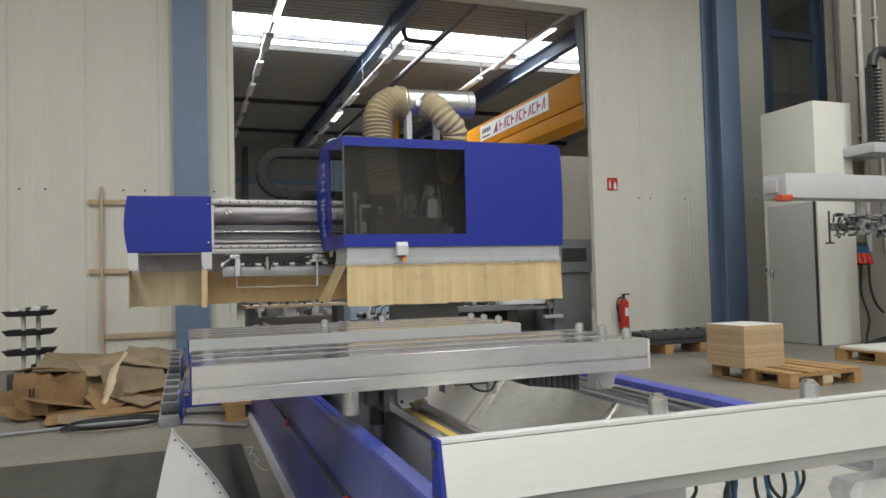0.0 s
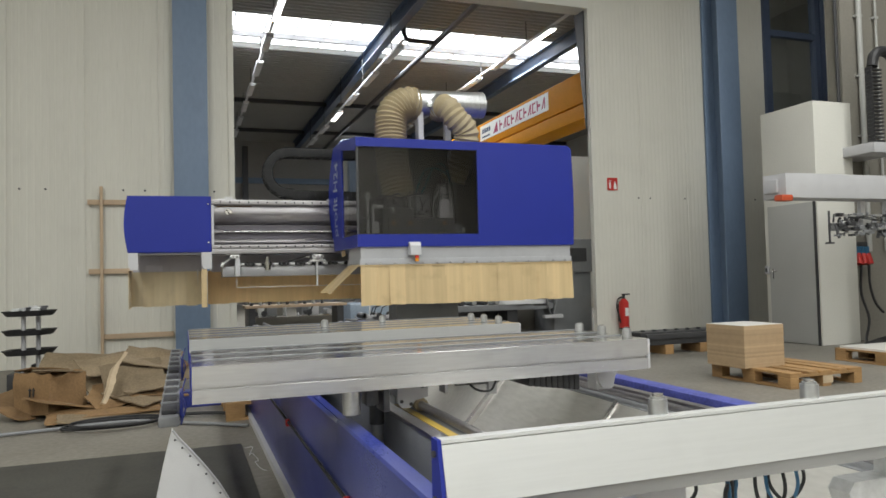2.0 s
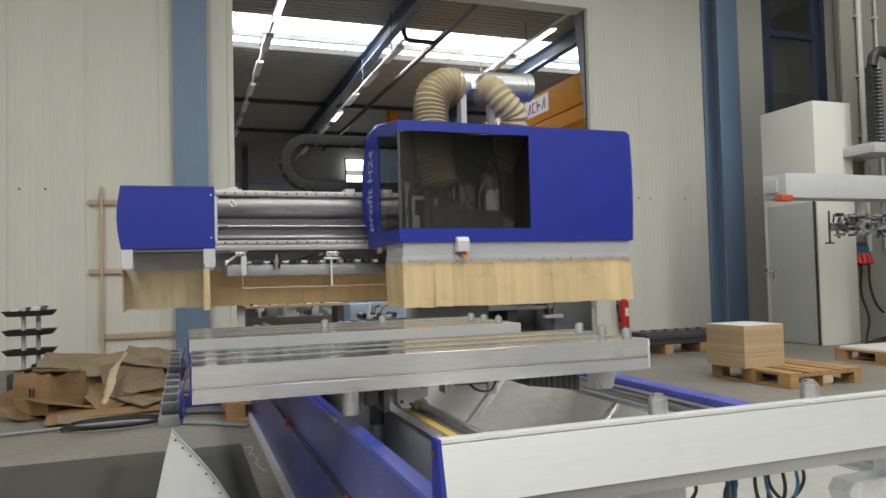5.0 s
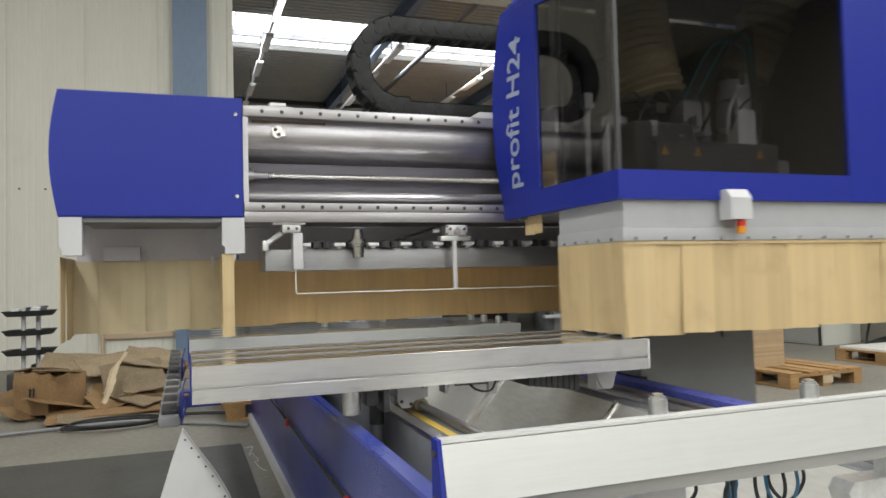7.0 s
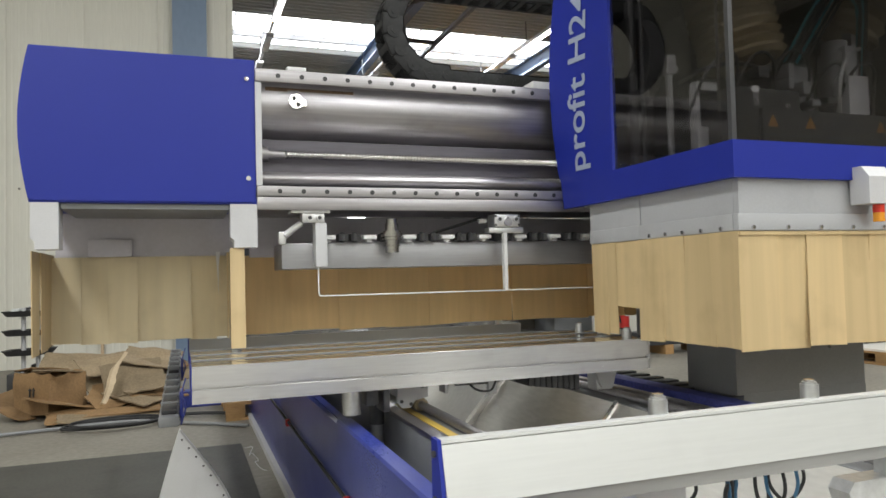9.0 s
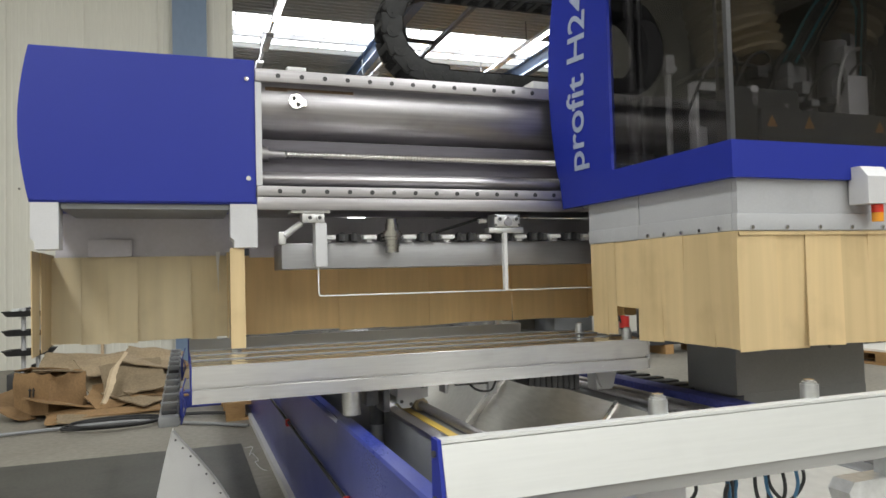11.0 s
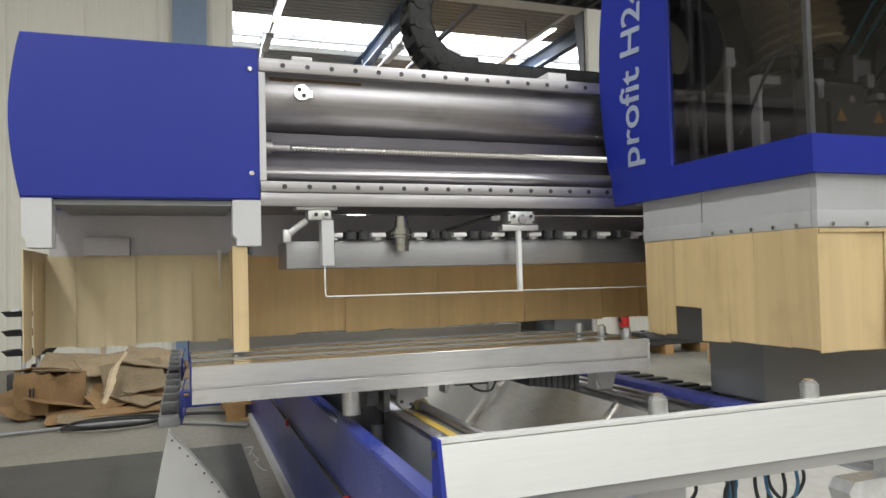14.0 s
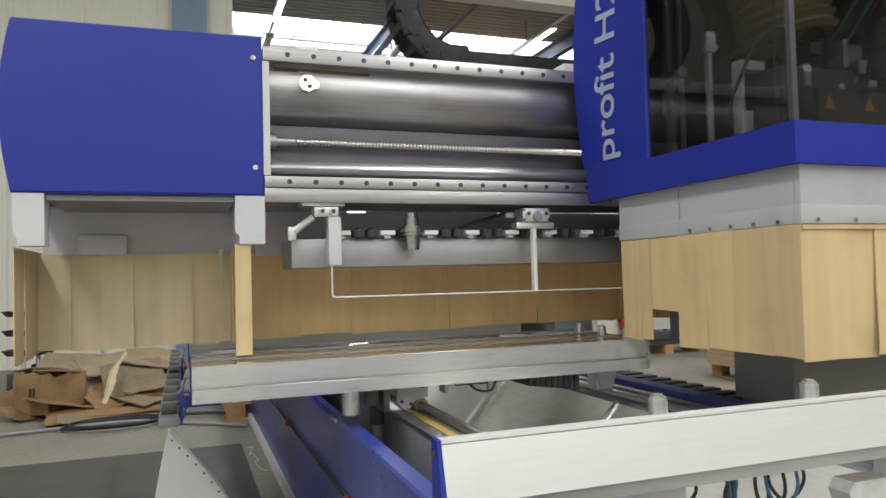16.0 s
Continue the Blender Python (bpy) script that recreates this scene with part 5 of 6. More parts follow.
carton()
SHEETS = (("brown cardboard sheet lying flat under the pile", -0.68, 6.95, 0.04, 1.15, 0.75, 2, 1, 5), ("wavy brown cardboard sheet along the pile's front", -0.62, 6.52, 0.075, 0.85, 0.32, 6, -2, 6), ("thin cardboard strip lying before the pile", -0.55, 6.37, 0.03, 0.78, 0.17, 3, 1, 7), ("broad tan cardboard sheet on the pile", -0.42, 6.86, 0.30, 0.50, 0.50, 22, -4, 10), ("tan cardboard sheet on top of the pile", -0.28, 7.15, 0.40, 0.50, 0.42, 14, 6, -8), ("brown cardboard sheet inside the pile", -0.45, 7.0, 0.19, 0.62, 0.55, 10, 3, -5), ("dark folded cardboard sheet at the pile's edge", -0.30, 6.88, 0.125, 0.55, 0.48, 8, -6, 14), ("long tan cardboard sheet at the back of the pile", -0.85, 7.58, 0.33, 0.85, 0.42, 26, 4, -6), ("flattened cardboard flap beside the box", -1.36, 7.35, 0.10, 0.40, 0.30, 20, -16, 30), ("bent cardboard sheet leaning over the pile", -0.62, 7.28, 0.35, 0.55, 0.42, 18, -8, 20))
for k, (lab, x, y, z, sx, sy, rx, ry, rz) in enumerate(SHEETS):
    solid("cardboard_sheet", crumpled(sx, sy, 10 + k, 0.045, 14, 12), CARDT if k in (2, 3, 4, 7, 9) else CARD, lab, "cardboard", pose(x, y, z, rx, ry, rz), group="waste cardboard")
solid("cardboard_strip", torn_strip(0.57, 0.075), CARDE, "pale torn cardboard strip sticking up from the pile", "cardboard", pose(-0.626, 6.450, 0.130, 42.8, 0, -17.9))
rc = random.Random(77)
for k in range(9):
    x, y = rc.uniform(-0.66, -0.18), rc.uniform(6.6, 7.3)
    solid("cardboard_scrap", crumpled(rc.uniform(0.3, 0.6), rc.uniform(0.18, 0.34), 50 + k, 0.035, 8, 7), (CARD, CARDT, CARDT)[k % 3], "torn cardboard scrap in the waste pile" if k % 2 else "folded tan cardboard scrap in the waste pile", "cardboard", pose(x, y, 0.10 + 0.30 * (y - 6.5) / 0.85 * rc.uniform(0.5, 1.1), rc.uniform(4, 24), rc.uniform(-14, 14), rc.uniform(-40, 40)), group="waste cardboard")
solid("floor_mat", bx(B(), -3.5, 0.35, 3.2, 5.05, 0.0, 0.012, 0.003), MAT_FLOOR, "dark grey rubber floor mat", "mat")


def wire(pts, r, material, label):
    return solid("floor_cable", tube(B(), curve(pts, 12), r, 8), material, label, "cable", group="floor cables")


wire([(-3.0, 5.9, 0.02), (-1.3, 6.08, 0.02), (-0.4, 6.2, 0.02), (0.05, 5.9, 0.02), (0.44, 5.6, 0.02)], 0.013, MIDGREY, "grey cable duct along the floor")
for k in range(3):
    a0 = [(-0.55 + 0.33 * math.cos(t) + 0.03 * k, 6.10 + (0.13 + 0.03 * k) * math.sin(t), 0.025 + 0.012 * k) for t in (0.6 * i for i in range(11))]
    wire(a0, 0.009, RUBBER, "black cable coiled on the floor")
wire([(-0.3, 6.3, 0.03), (0.1, 6.25, 0.03), (0.42, 6.1, 0.03)], 0.014, RUBBER, "black cable on the floor")
wire([(0.36, 4.86, 0.02), (0.40, 4.78, 0.04), (0.37, 4.66, 0.02), (0.38, 4.56, 0.05), (0.41, 4.50, 0.02), (0.385, 4.42, 0.03), (0.405, 4.30, 0.02), (0.43, 4.24, 0.02)], 0.0018, WHITEP, "thin white wire by the bed")


def pallet(m, label, x=1.2, y=0.8):
    p = thing("pallet", label, "pallet", m, group="wooden pallets")
    for k in range(5):
        w = 0.145 if k % 2 == 0 else 0.10
        yy = (y - 0.145) * k / 4
        part("deck_board", bx(B(), 0, x, yy, yy + w, 0.122, 0.144, 0.002), WOOD, p)
    for xx in (0, x / 2 - 0.0725, x - 0.145):
        part("stringer_board", bx(B(), xx, xx + 0.145, 0, y, 0.100, 0.1215, 0.002), WOOD, p)
        for yy in (0, y / 2 - 0.05, y - 0.10):
            part("block", bx(B(), xx, xx + 0.145, yy, yy + 0.10, 0.022, 0.0995, 0.002), WOOD, p)
    for yy in (0, y / 2 - 0.05, y - 0.10):
        part("bottom_board", bx(B(), 0, x, yy, yy + 0.10, 0, 0.0215, 0.002), WOOD, p)
    return p


PAL = pose(5.10, 5.06, 0, 0, 0, 91)
p = pallet(PAL @ pose(0, -0.88, 0), "worn wooden pallet holding a stack of boards", 1.0, 0.88)
part("label_plate", bx(B(), -0.004, -0.0005, 0.37, 0.49, 0.03, 0.098), CARDE, p, "pale stamped block face")
stack = thing("board_stack", "stack of chipboard panels with a white top on a pallet", "boards", pose(5.0, 5.5, 0.1445, 0, 0, 2))
for k in range(21):
    part("board", bx(B(), rnd.uniform(-0.0015, 0.0015), 0.50 + rnd.uniform(-0.0015, 0.0015), rnd.uniform(-0.0015, 0.0015), 0.50 + rnd.uniform(-0.0015, 0.0015), k * 0.0191, k * 0.0191 + 0.0186), BOARD, stack)
part("top_sheet", bx(B(), 0.004, 0.496, 0.004, 0.496, 0.4012, 0.405), BOARDTOP, stack, "white laminated top board")
p2 = pallet(pose(7.93, 5.2, 0, 0, 0, 89), "wooden pallet with a pale panel on it")
solid("pale_panel", bx(B(), 0, 1.15, 0, 0.78, 0, 0.025, 0.002), BOARDTOP, "pale laminated panel lying on a pallet", "panel", pose(7.93, 5.2, 0.1445, 0, 0, 89))
p3 = pallet(pose(0.30, 5.93, 0, 0, 0, 0), "wooden pallet end beside the machine bed", 0.6, 0.8)

steelp = thing("steel_profile", "dark steel rail profile lying on timber blocks by the wall", "profile", pose(5.6, 7.9, 0))
part("profile", bx(bx(bx(B(), 0, 2.0, 0, 0.5, 0.125, 0.215, 0.006), 0, 2.0, -0.03, 0.02, 0.20, 0.27, 0.004), 0, 2.0, 0.1, 0.45, 0.2155, 0.285, 0.004), DARKMET, steelp)
for x in (0.3, 0.85, 1.7):
    part("timber_block", bx(B(), x, x + 0.13, 0.0, 0.4, 0, 0.1245, 0.004), WOOD, steelp)
for k in range(11):
    part("stud", bx(B(), 0.1 + k * 0.18, 0.13 + k * 0.18, 0.2, 0.25, 0.2855, 0.31), DARKMET, steelp)

ext = thing("fire_extinguisher", "red fire extinguisher with black hose on the wall", "fire extinguisher", pose(7.22, WY - 0.11, 0.12))
bm = B()
cyl(bm, (0, 0, 0.0), (0, 0, 0.44), 0.085, 24)
cyl(bm, (0, 0, 0.44), (0, 0, 0.50), 0.085, 24, 0.035)
part("bottle", bm, RED, ext)
part("foot_ring", cyl(B(), (0, 0, -0.03), (0, 0, -0.0005), 0.088, 24), BLACK, ext)
part("valve", bx(cyl(B(), (0, 0, 0.50), (0, 0, 0.56), 0.025, 12), -0.03, 0.12, -0.02, 0.02, 0.56, 0.585, 0.004), BLACK, ext)
part("hose", tube(B(), curve([(-0.02, 0, 0.53), (-0.12, -0.02, 0.50), (-0.16, -0.03, 0.38), (-0.12, -0.03, 0.2), (-0.095, -0.03, 0.08)], 10), 0.014, 8), BLACK, ext)
part("label_band", bx(B(), -0.03, 0.035, -0.0895, -0.083, 0.20, 0.34), WHITE, ext, "pale label with unreadable print")
part("wall_bracket", bx(B(), -0.05, 0.05, 0.086, 0.11, 0.1, 0.4), BLACK, ext)
sg = thing("extinguisher_sign", "red and white square fire extinguisher sign on the wall", "sign", pose(7.14, WY - 0.004, 2.64))
part("plate", bx(B(), -0.105, 0.105, -0.004, 0, -0.11, 0.11), RED, sg)
part("pictogram", bx(bx(B(), -0.07, -0.035, -0.006, -0.0042, -0.08, 0.03), -0.07, -0.02, -0.006, -0.0042, 0.045, 0.06), WHITE, sg)
part("pictogram", prism(B(), [(0.02, -0.09), (0.085, -0.09), (0.075, -0.01), (0.05, 0.06), (0.03, 0.0)], "y", -0.006, -0.0042), WHITE, sg)

# ---- cabin with door, pipes, arm ----
cabin = thing("cabin", "white panelled cabin with a grey steel door", "cabin", pose(8.3, 7.63, 0))
part("shell", bx(B(), 0.0, 0.70, 0, 0.97, 0, 3.42, 0.006), CABIN, cabin)
door = part("door", bx(B(), -0.045, -0.001, 0.035, 0.86, 0.01, 2.0, 0.003), DOORG, cabin, "grey steel door, shut")
part("door_edge", bx(B(), -0.047, -0.0005, 0.024, 0.034, 0.0, 2.02), BLACK, door)
part("handle", tube(bx(B(), -0.052, -0.0455, 0.78, 0.81, 0.93, 1.08, 0.002), [(-0.05, 0.795, 1.04), (-0.09, 0.795, 1.04), (-0.095, 0.77, 1.04), (-0.095, 0.68, 1.04)], 0.009, 8), POLISH, door, "steel lever handle")
part("vent", bx(bx(B(), -0.012, -0.001, 0.28, 0.66, 2.18, 2.2), -0.012, -0.001, 0.28, 0.66, 2.27, 2.29), GREYP, cabin)
sw = thing("switch_box", "small grey switch box beside the cabin door", "switch", pose(8.299, 8.555, 1.06))
part("box", bx(B(), -0.05, 0, -0.035, 0.03, -0.06, 0.06, 0.006), GREYP, sw)
part("button", bx(B(), -0.058, -0.0505, -0.02, 0.015, -0.03, 0.03, 0.002), BLACK, sw)
for x, r in ((9.50, 0.04), (9.84, 0.018)):
    pp = thing("wall_pipe", "grey vertical conduit on the plaster wall", "pipe", pose(x, 7.84, 0), group="wall conduits")
    part("pipe", cyl(B(), (0, 0, 1.3), (0, 0, 5.38), r, 14), DOORG, pp)
    for z in (2.1, 3.0, 3.9, 4.8):
        part("clip", bx(B(), -r - 0.02, r + 0.02, -0.02, 0.059, z, z + 0.03), DOORG, pp)
edge = structure("wall_edge_pipe", cyl(B(), (9.16, 7.95, 0), (9.16, 7.95, 7.6), 0.025, 10), DARKMET, "dark downpipe at the wall's corner", "pipe")

arm = thing("handling_arm", "pale grey horizontal gantry arm with an orange bumper and gripper unit", "machine", pose(6.45, 6.3, 0))
part("beam", bx(B(), -0.045, 2.9, 0, 0.34, 1.885, 2.165, 0.004), GREYP, arm)
part("end_housing", bx(B(), -0.085, -0.0455, 0.10, 0.30, 1.95, 2.10, 0.006), GREYP, arm)
part("bumper", bx(B(), -0.125, 0.035, -0.02, 0.10, 1.845, 1.915, 0.012), BUMPER, arm, "orange-red bumper")
part("support_post", bx(B(), 2.3, 2.6, 0.03, 0.31, 0, 1.8645, 0.01), GREYP, arm)
rg = random.Random(4)
grip = part("gripper", bx(B(), 0.72, 2.2, 0.05, 0.12, 1.51, 1.60, 0.004), MIDGREY, arm, "aluminium gripper unit with cylinders")
part("carriage_plate", bx(B(), 1.15, 1.22, 0.06, 0.11, 1.6005, 1.8645), ALU, grip)
part("carriage_plate", bx(B(), 1.55, 1.7, 0.06, 0.11, 1.6005, 1.8645), ALU, grip)
rg = random.Random(8)
for k in range(90):
    x = 0.62 + rg.random() * 1.25
    z = rg.uniform(1.44, 1.68)
    h = rg.uniform(0.02, 0.08)
    if k % 2:
        part("cylinder", cyl(B(), (x, rg.uniform(-0.02, 0.1), z - h), (x, 0.05, z + h), rg.uniform(0.008, 0.02), 10), DARKMET if k % 4 == 1 else MIDGREY, grip)
    else:
        part("bracket", bx(B(), x, x + rg.uniform(0.03, 0.12), 0.0, 0.06, z, z + h * 0.6, 0.003), (ALU, DARKMET, MIDGREY)[k // 2 % 3], grip)
part("probe", cyl(cyl(B(), (0.63, 0.05, 1.36), (0.63, 0.05, 1.74), 0.012, 10), (0.63, 0.05, 1.355), (0.63, 0.05, 1.375), 0.05, 12), DARKMET, grip)
for k in range(3):
    part("hose", tube(B(), curve([(0.75 + 0.1 * k, 0.04, 1.60), (0.95 + 0.1 * k, 0.0, 1.66 + 0.015 * k), (1.2 + 0.1 * k, 0.0, 1.64), (1.5, 0.03, 1.62)], 8), 0.005, 6), RUBBER, grip)

sock = thing("socket_block", "grey power distribution box with red and blue plugs", "sockets", pose(9.28, 7.80, 1.28))
part("box", bx(B(), -0.16, 0.14, 0, 0.098, 0.05, 0.16, 0.01), DARKMET, sock)
for k in range(3):
    part("blue_socket", bx(B(), -0.14 + 0.09 * k, -0.07 + 0.09 * k, -0.05, -0.0005, -0.04, 0.09, 0.01), CABLEB, sock)
for k in range(3):
    part("red_plug", cyl(B(), (-0.13 + 0.11 * k, -0.08, -0.17), (-0.09 + 0.09 * k, -0.03, -0.02), 0.042, 14), RED, sock)
wire([(9.18, 7.72, 1.10), (9.18, 7.74, 0.7), (9.14, 7.6, 0.35), (8.9, 7.45, 0.1), (8.7, 7.3, 0.02), (8.4, 7.2, 0.02)], 0.018, RUBBER, "black power cable hanging from the plugs")
wire([(9.33, 7.72, 1.10), (9.36, 7.74, 0.8), (9.45, 7.74, 0.55), (9.6, 7.74, 0.40)], 0.018, RUBBER, "black power cable hanging across the wall")
for k in range(3):
    wire([(8.6, 7.1 + 0.06 * k, 0.03), (9.1, 7.25, 0.06 + 0.02 * k), (9.6, 7.2 + 0.05 * k, 0.05), (10.2, 7.3, 0.03)], 0.03, RUBBER, "black cable bundle along the wall foot")

hang = thing("hanging_chain", "black ribbed cable carrier hanging in a loop", "cable carrier", pose(8.96, 7.2, 0))
for k in range(20):
    part("segment", bx(bx(B(), -0.10, 0.10, -0.04, 0.04, 2.78 + k * 0.052, 2.80 + k * 0.052), -0.11, -0.085, -0.05, 0.05, 2.775 + k * 0.052, 2.822 + k * 0.052), BLACK, hang)
part("loop", tube(B(), curve([(-0.03, 0, 3.82), (0.02, 0, 3.98), (0.15, 0, 4.05), (0.32, 0, 4.0), (0.40, 0, 3.8), (0.42, 0, 2.9)], 10), 0.07, 10), BLACK, hang)
part("cable_box", bx(B(), -0.14, 0.5, -0.06, 0.7, 2.63, 2.77, 0.008), GREYP, hang)

# ---- machines seen through the gateway ----
def scaled_dome(x0, x1, y0, y1, z0, h):
    """Low rounded cover: flat base, sides drawn in towards the top."""
    bm = B()
    rings = []
    for t, s in ((0.0, 1.0), (0.35, 0.97), (0.7, 0.86), (0.9, 0.66), (1.0, 0.35)):
        rings.append([bm.verts.new(((x0 + x1) / 2 + s * (x1 - x0) / 2 * math.cos(a), (y0 + y1) / 2 + s * (y1 - y0) / 2 * math.sin(a), z0 + t * h)) for a in (2 * math.pi * i / 28 for i in range(28))])
    for lo, hi in zip(rings, rings[1:]):
        for i in range(28):
            bm.faces.new((lo[i], lo[(i + 1) % 28], hi[(i + 1) % 28], hi[i]))
    bm.faces.new(rings[-1])
    bm.faces.new(rings[0][::-1])
    return bm


gm = thing("grey_machine", "grey woodworking machine beyond the gateway", "machine", pose(5.9, 11.9, 0), group="machines beyond")
part("column", bx(B(), 0.55, 1.35, 0, 0.8, 0, 1.1, 0.01), MIDGREY, gm)
part("hood", bx(B(), 0.35, 1.4, -0.1, 0.8, 1.101, 1.72, 0.01), MIDGREY, gm)
part("control_panel", bx(B(), 0.7, 1.2, -0.13, -0.101, 1.3, 1.55, 0.005), BLACK, gm)
part("arm", bx(B(), -0.5, 0.549, 0.1, 0.3, 0.75, 0.85, 0.006), DARKMET, gm)
part("motor_cover", bx(B(), 0.05, 0.35, -0.1, 0.09, 0.50, 0.62, 0.01), WHITEP, gm)
part("dust_hood", scaled_dome(-0.55, 0.18, -0.16, 0.24, 0.552, 0.15), WHITEP, gm, "white oval cover")
part("brace", tube(B(), [(0.30, -0.15, 0.72), (0.42, -0.15, 0.25), (0.55, -0.15, 0.72)], 0.025, 8), MIDGREY, gm)
part("slide", bx(B(), 0.25, 0.62, -0.22, -0.101, 0.28, 0.34, 0.005), GREYP, gm)
part("table", bx(B(), -1.6, 0.548, -0.1, 0.5, 0.45, 0.55, 0.006), MIDGREY, gm)
part("leg", bx(B(), -1.5, -1.3, 0, 0.4, 0, 0.449), DARKMET, gm)
part("leg", bx(B(), -0.4, -0.2, 0, 0.4, 0, 0.449), DARKMET, gm)
for k in range(8):
    part("roller", cyl(B(), (-1.5 + 0.22 * k, -0.05, 0.60), (-1.5 + 0.22 * k, 0.45, 0.60), 0.045, 12), DARKMET if k % 2 else GALV, gm)
wb = thing("work_table", "cluttered workbench with metal fittings beyond the gateway", "workbench", pose(0.9, 11.6, 0), group="machines beyond")
part("top", bx(B(), 0, 1.6, 0, 0.6, 0.66, 0.70, 0.004), LATH, wb)
for x in (0.05, 1.45):
    part("leg", bx(B(), x, x + 0.1, 0.05, 0.55, 0, 0.6595), DARKMET, wb)
for k in range(9):
    part("fitting", cyl(B(), (0.1 + 0.14 * k, 0.15, 0.70), (0.1 + 0.14 * k, 0.15, 0.74 + 0.05 * (k % 3)), 0.025, 10), GALV if k % 2 else DARKMET, wb)
tr = thing("turquoise_wrapped_pack", "pale blue wrapped pack beyond the gateway", "pack", pose(2.9, 13.2, 0), group="machines beyond")
part("pack", bx(B(), 0, 1.1, 0, 0.8, 0.0, 0.62, 0.03), mat("pale_blue_film", (0.45, 0.55, 0.68), 0.25, var=0.15, scale=5, fine=30, bump=0.2), tr)
for k, (x, y, w, h, m_) in enumerate(((2.2, 14.5, 0.7, 1.0, MIDGREY), (4.3, 13.5, 0.5, 0.8, GREYP), (4.9, 14.0, 0.9, 0.75, WHITEP), (3.6, 15.2, 0.8, 1.3, MIDGREY), (1.2, 15.0, 0.7, 1.0, GREYWALL))):
    t_ = thing("machine_unit", "grey machine cabinet standing in the hall beyond", "machine", pose(x, y, 0), group="machines beyond")
    part("cabinet", bx(B(), 0, w, 0, 0.7, 0.05, h, 0.02), m_, t_)
    part("plinth", bx(B(), 0.03, w - 0.03, 0.03, 0.67, 0, 0.0495), DARKMET, t_)
    part("lid", bx(B(), -0.02, w + 0.02, -0.02, 0.72, h + 0.0005, h + 0.05, 0.01), GALV, t_)

# small machinery and fittings beyond the gateway
rj = random.Random(21)
for n_, (x, y, w_, h_, lab) in enumerate(((1.0, 12.6, 1.6, 0.62, "low bench with metal clamps and fittings"), (4.6, 12.4, 1.3, 0.70, "small grey machine with rods and rollers"), (5.7, 13.0, 1.2, 0.85, "dark machine frame with pale covers"), (2.7, 12.2, 1.0, 0.50, "trolley with wrapped parts"))):
    t_ = thing("woodworking_machine", lab + " beyond the gateway", "machine", pose(x, y, 0), group="machines beyond")
    part("base", bx(B(), 0, w_, 0, 0.5, 0, h_ * 0.75, 0.01), DARKMET if n_ % 2 else GREYWALL, t_)
    for k in range(12):
        u, z0 = rj.uniform(0.03, w_ - 0.2), h_ * 0.75 + 0.0005
        hh = rj.uniform(0.03, 0.32)
        if k % 3 == 0:
            part("rod", cyl(B(), (u, 0.1, z0), (u + rj.uniform(-0.05, 0.1), 0.15, z0 + hh), rj.uniform(0.012, 0.03), 8), GALV, t_)
        elif k % 3 == 1:
            part("cover", bx(B(), u, u + rj.uniform(0.06, 0.2), 0.02, 0.2, z0, z0 + hh * 0.7, 0.01), rj.choice((WHITEP, GREYP, MIDGREY)), t_)
        else:
            part("roller", cyl(B(), (u, 0.0, z0 + 0.06), (u, 0.4, z0 + 0.06), 0.05, 12), rj.choice((DARKMET, GALV)), t_)
        if k % 4 == 0:
            part("lever", tube(B(), [(u, 0.05, z0), (u + 0.06, 0.0, z0 + 0.2), (u + 0.16, 0.0, z0 + 0.24)], 0.01, 6), BLACK, t_)


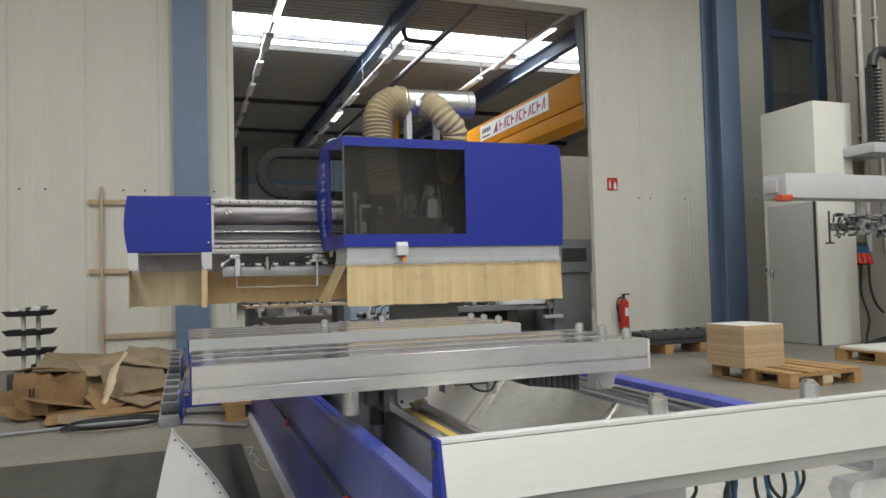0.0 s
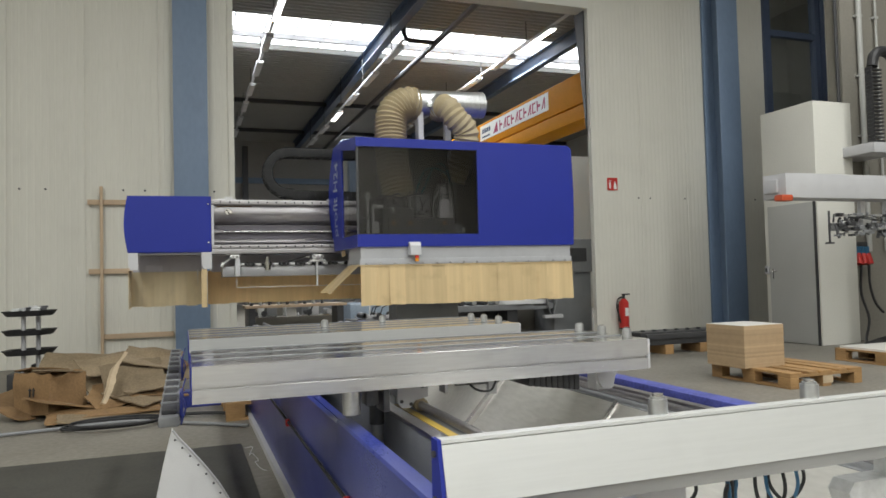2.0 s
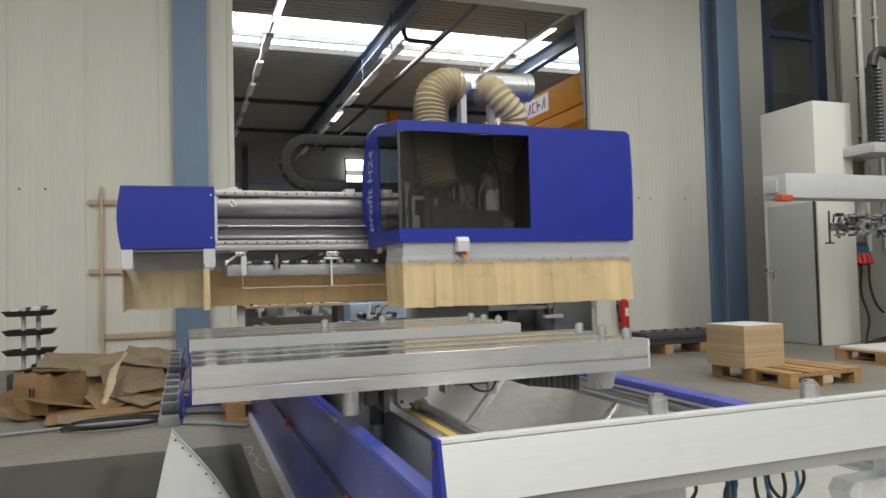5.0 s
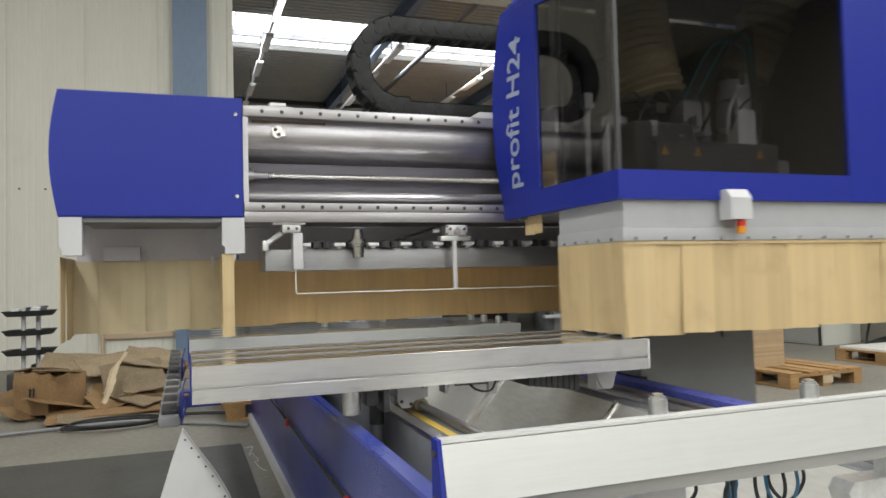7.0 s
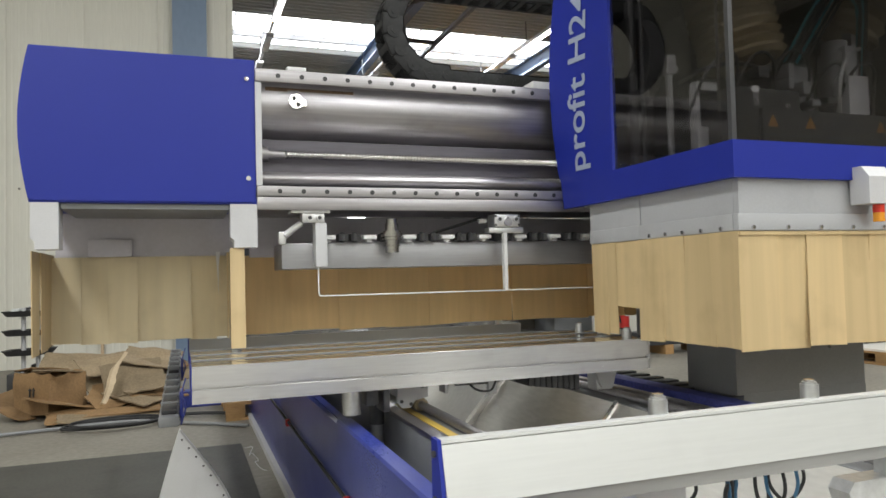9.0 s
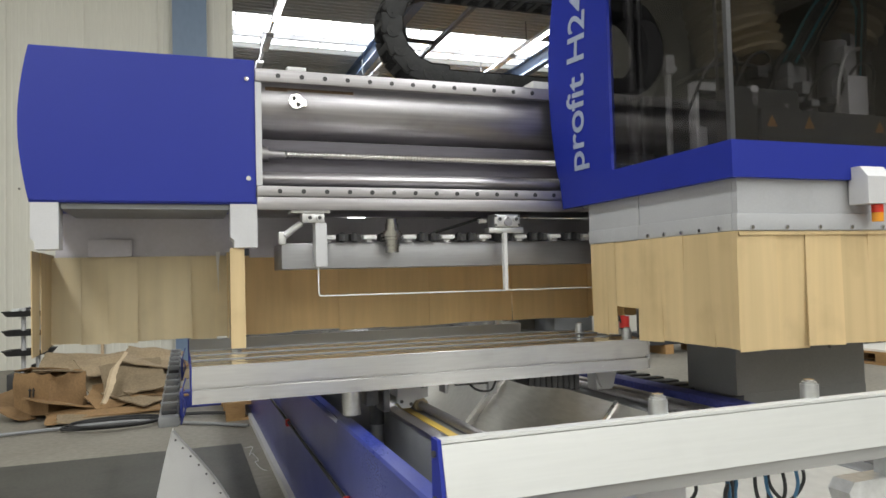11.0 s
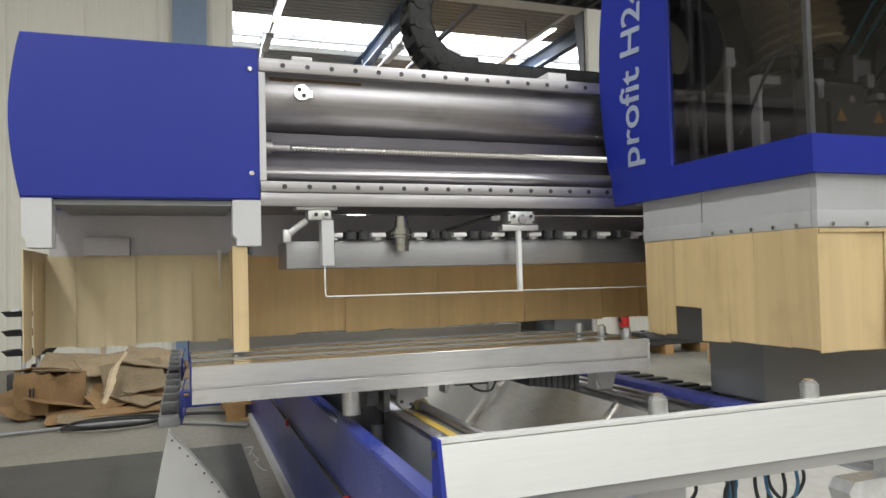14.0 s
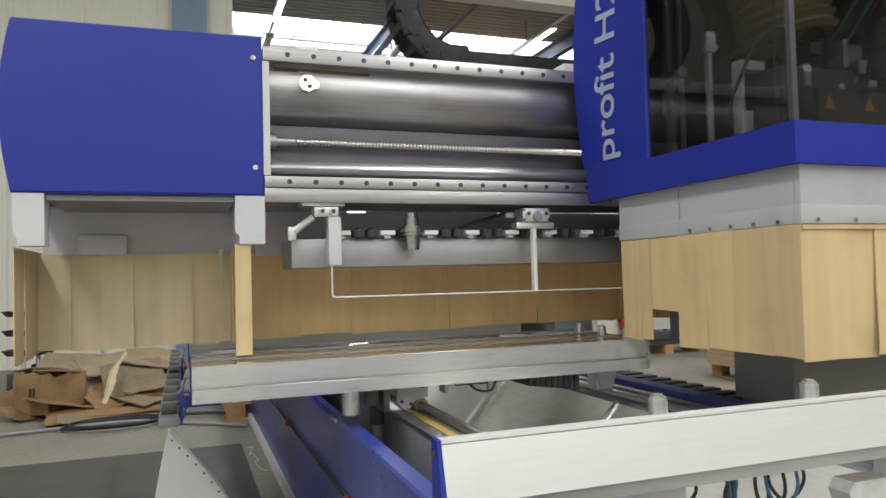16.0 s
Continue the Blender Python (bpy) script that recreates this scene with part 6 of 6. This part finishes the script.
# ---- motion ----
GANTRY = ((0, 6.80), (4.2, 6.80), (4.4, 6.78), (4.7, 6.52), (5.2, 5.78), (5.7, 5.05), (6.3, 4.13), (6.5, 3.82), (6.7, 3.53), (7.0, 3.11), (7.2, 2.84), (7.35, 2.68), (7.5, 2.594), (7.65, 2.558), (7.8, 2.553), (9.0, 2.553), (11.3, 2.553), (12.4, 2.56), (13.0, 2.548), (13.25, 2.52), (13.5, 2.487), (14.0, 2.426), (14.5, 2.357), (15.0, 2.308), (15.5, 2.285), (15.8, 2.29), (16.0, 2.303))
HEADX = ((0, 0.0), (1.3, 0.0), (1.6, 0.02), (2.0, 0.115), (2.4, 0.22), (2.8, 0.275), (3.1, 0.284), (4.2, 0.284), (5.5, 0.25), (6.3, 0.21), (7.0, 0.195), (9.0, 0.20), (11.3, 0.195), (12.3, 0.205), (12.7, 0.23), (13.0, 0.262), (13.5, 0.318), (14.0, 0.352), (14.5, 0.35), (15.0, 0.305), (15.5, 0.235), (16.0, 0.165))
GUARD = ((0, 0.43), (6.3, 0.43), (7.1, 0.40), (7.6, 0.395), (8.0, 0.335), (8.5, 0.17), (8.8, 0.03), (9.0, 0.0), (16, 0.0))
SWING = ((0, 0), (6.3, -2), (6.9, 1), (7.2, -3), (7.45, -13), (7.6, -15), (7.75, -6), (7.95, 6), (8.2, -3), (8.5, 2), (8.8, 0), (16, 0))
SWINGX = ((0, 26), (1.5, 28), (1.8, 36), (2.1, 52), (2.5, 58), (2.8, 50), (3.1, 30), (3.4, 4), (3.6, -3), (3.9, 2), (4.2, 0), (4.6, 8), (5.2, -6), (5.8, 4), (6.3, -14), (6.5, -18), (6.65, -4), (6.8, 12), (6.95, 5), (7.1, -8), (7.3, 0), (7.45, 4), (7.6, 13), (7.72, 2), (7.85, -6), (8.1, 3), (8.4, 0), (16, 0))
PLATE = ((0, 0), (4.2, 0), (6.3, 2), (7.0, 5), (7.6, 5), (8.3, 4), (9.0, 3.5), (10.5, 1), (12.5, -1), (16, -1.5))


def motions():
    walk(gantry, [(t, pose(0, y, 0)) for t, y in GANTRY])
    walk(head, [(t, pose(x, 0, 0)) for t, x in HEADX])
    walk(chain, [(t, pose(x / 2, 0, 0)) for t, x in HEADX])
    walk(guard, [(t, pose(0, 0, z)) for t, z in GUARD])
    walk(flap_front, [(t, pose(0, HF + 0.024, ZH, a, 0, 0)) for t, a in SWING])
    walk(flap_side, [(t, pose(HX0 + 0.022, HF + 0.482, ZH, 0, a, 0)) for t, a in SWINGX])
    walk(flap, [(t, pose(-0.05, 3.2, 0, 0, a, 0)) for t, a in PLATE])


motions()
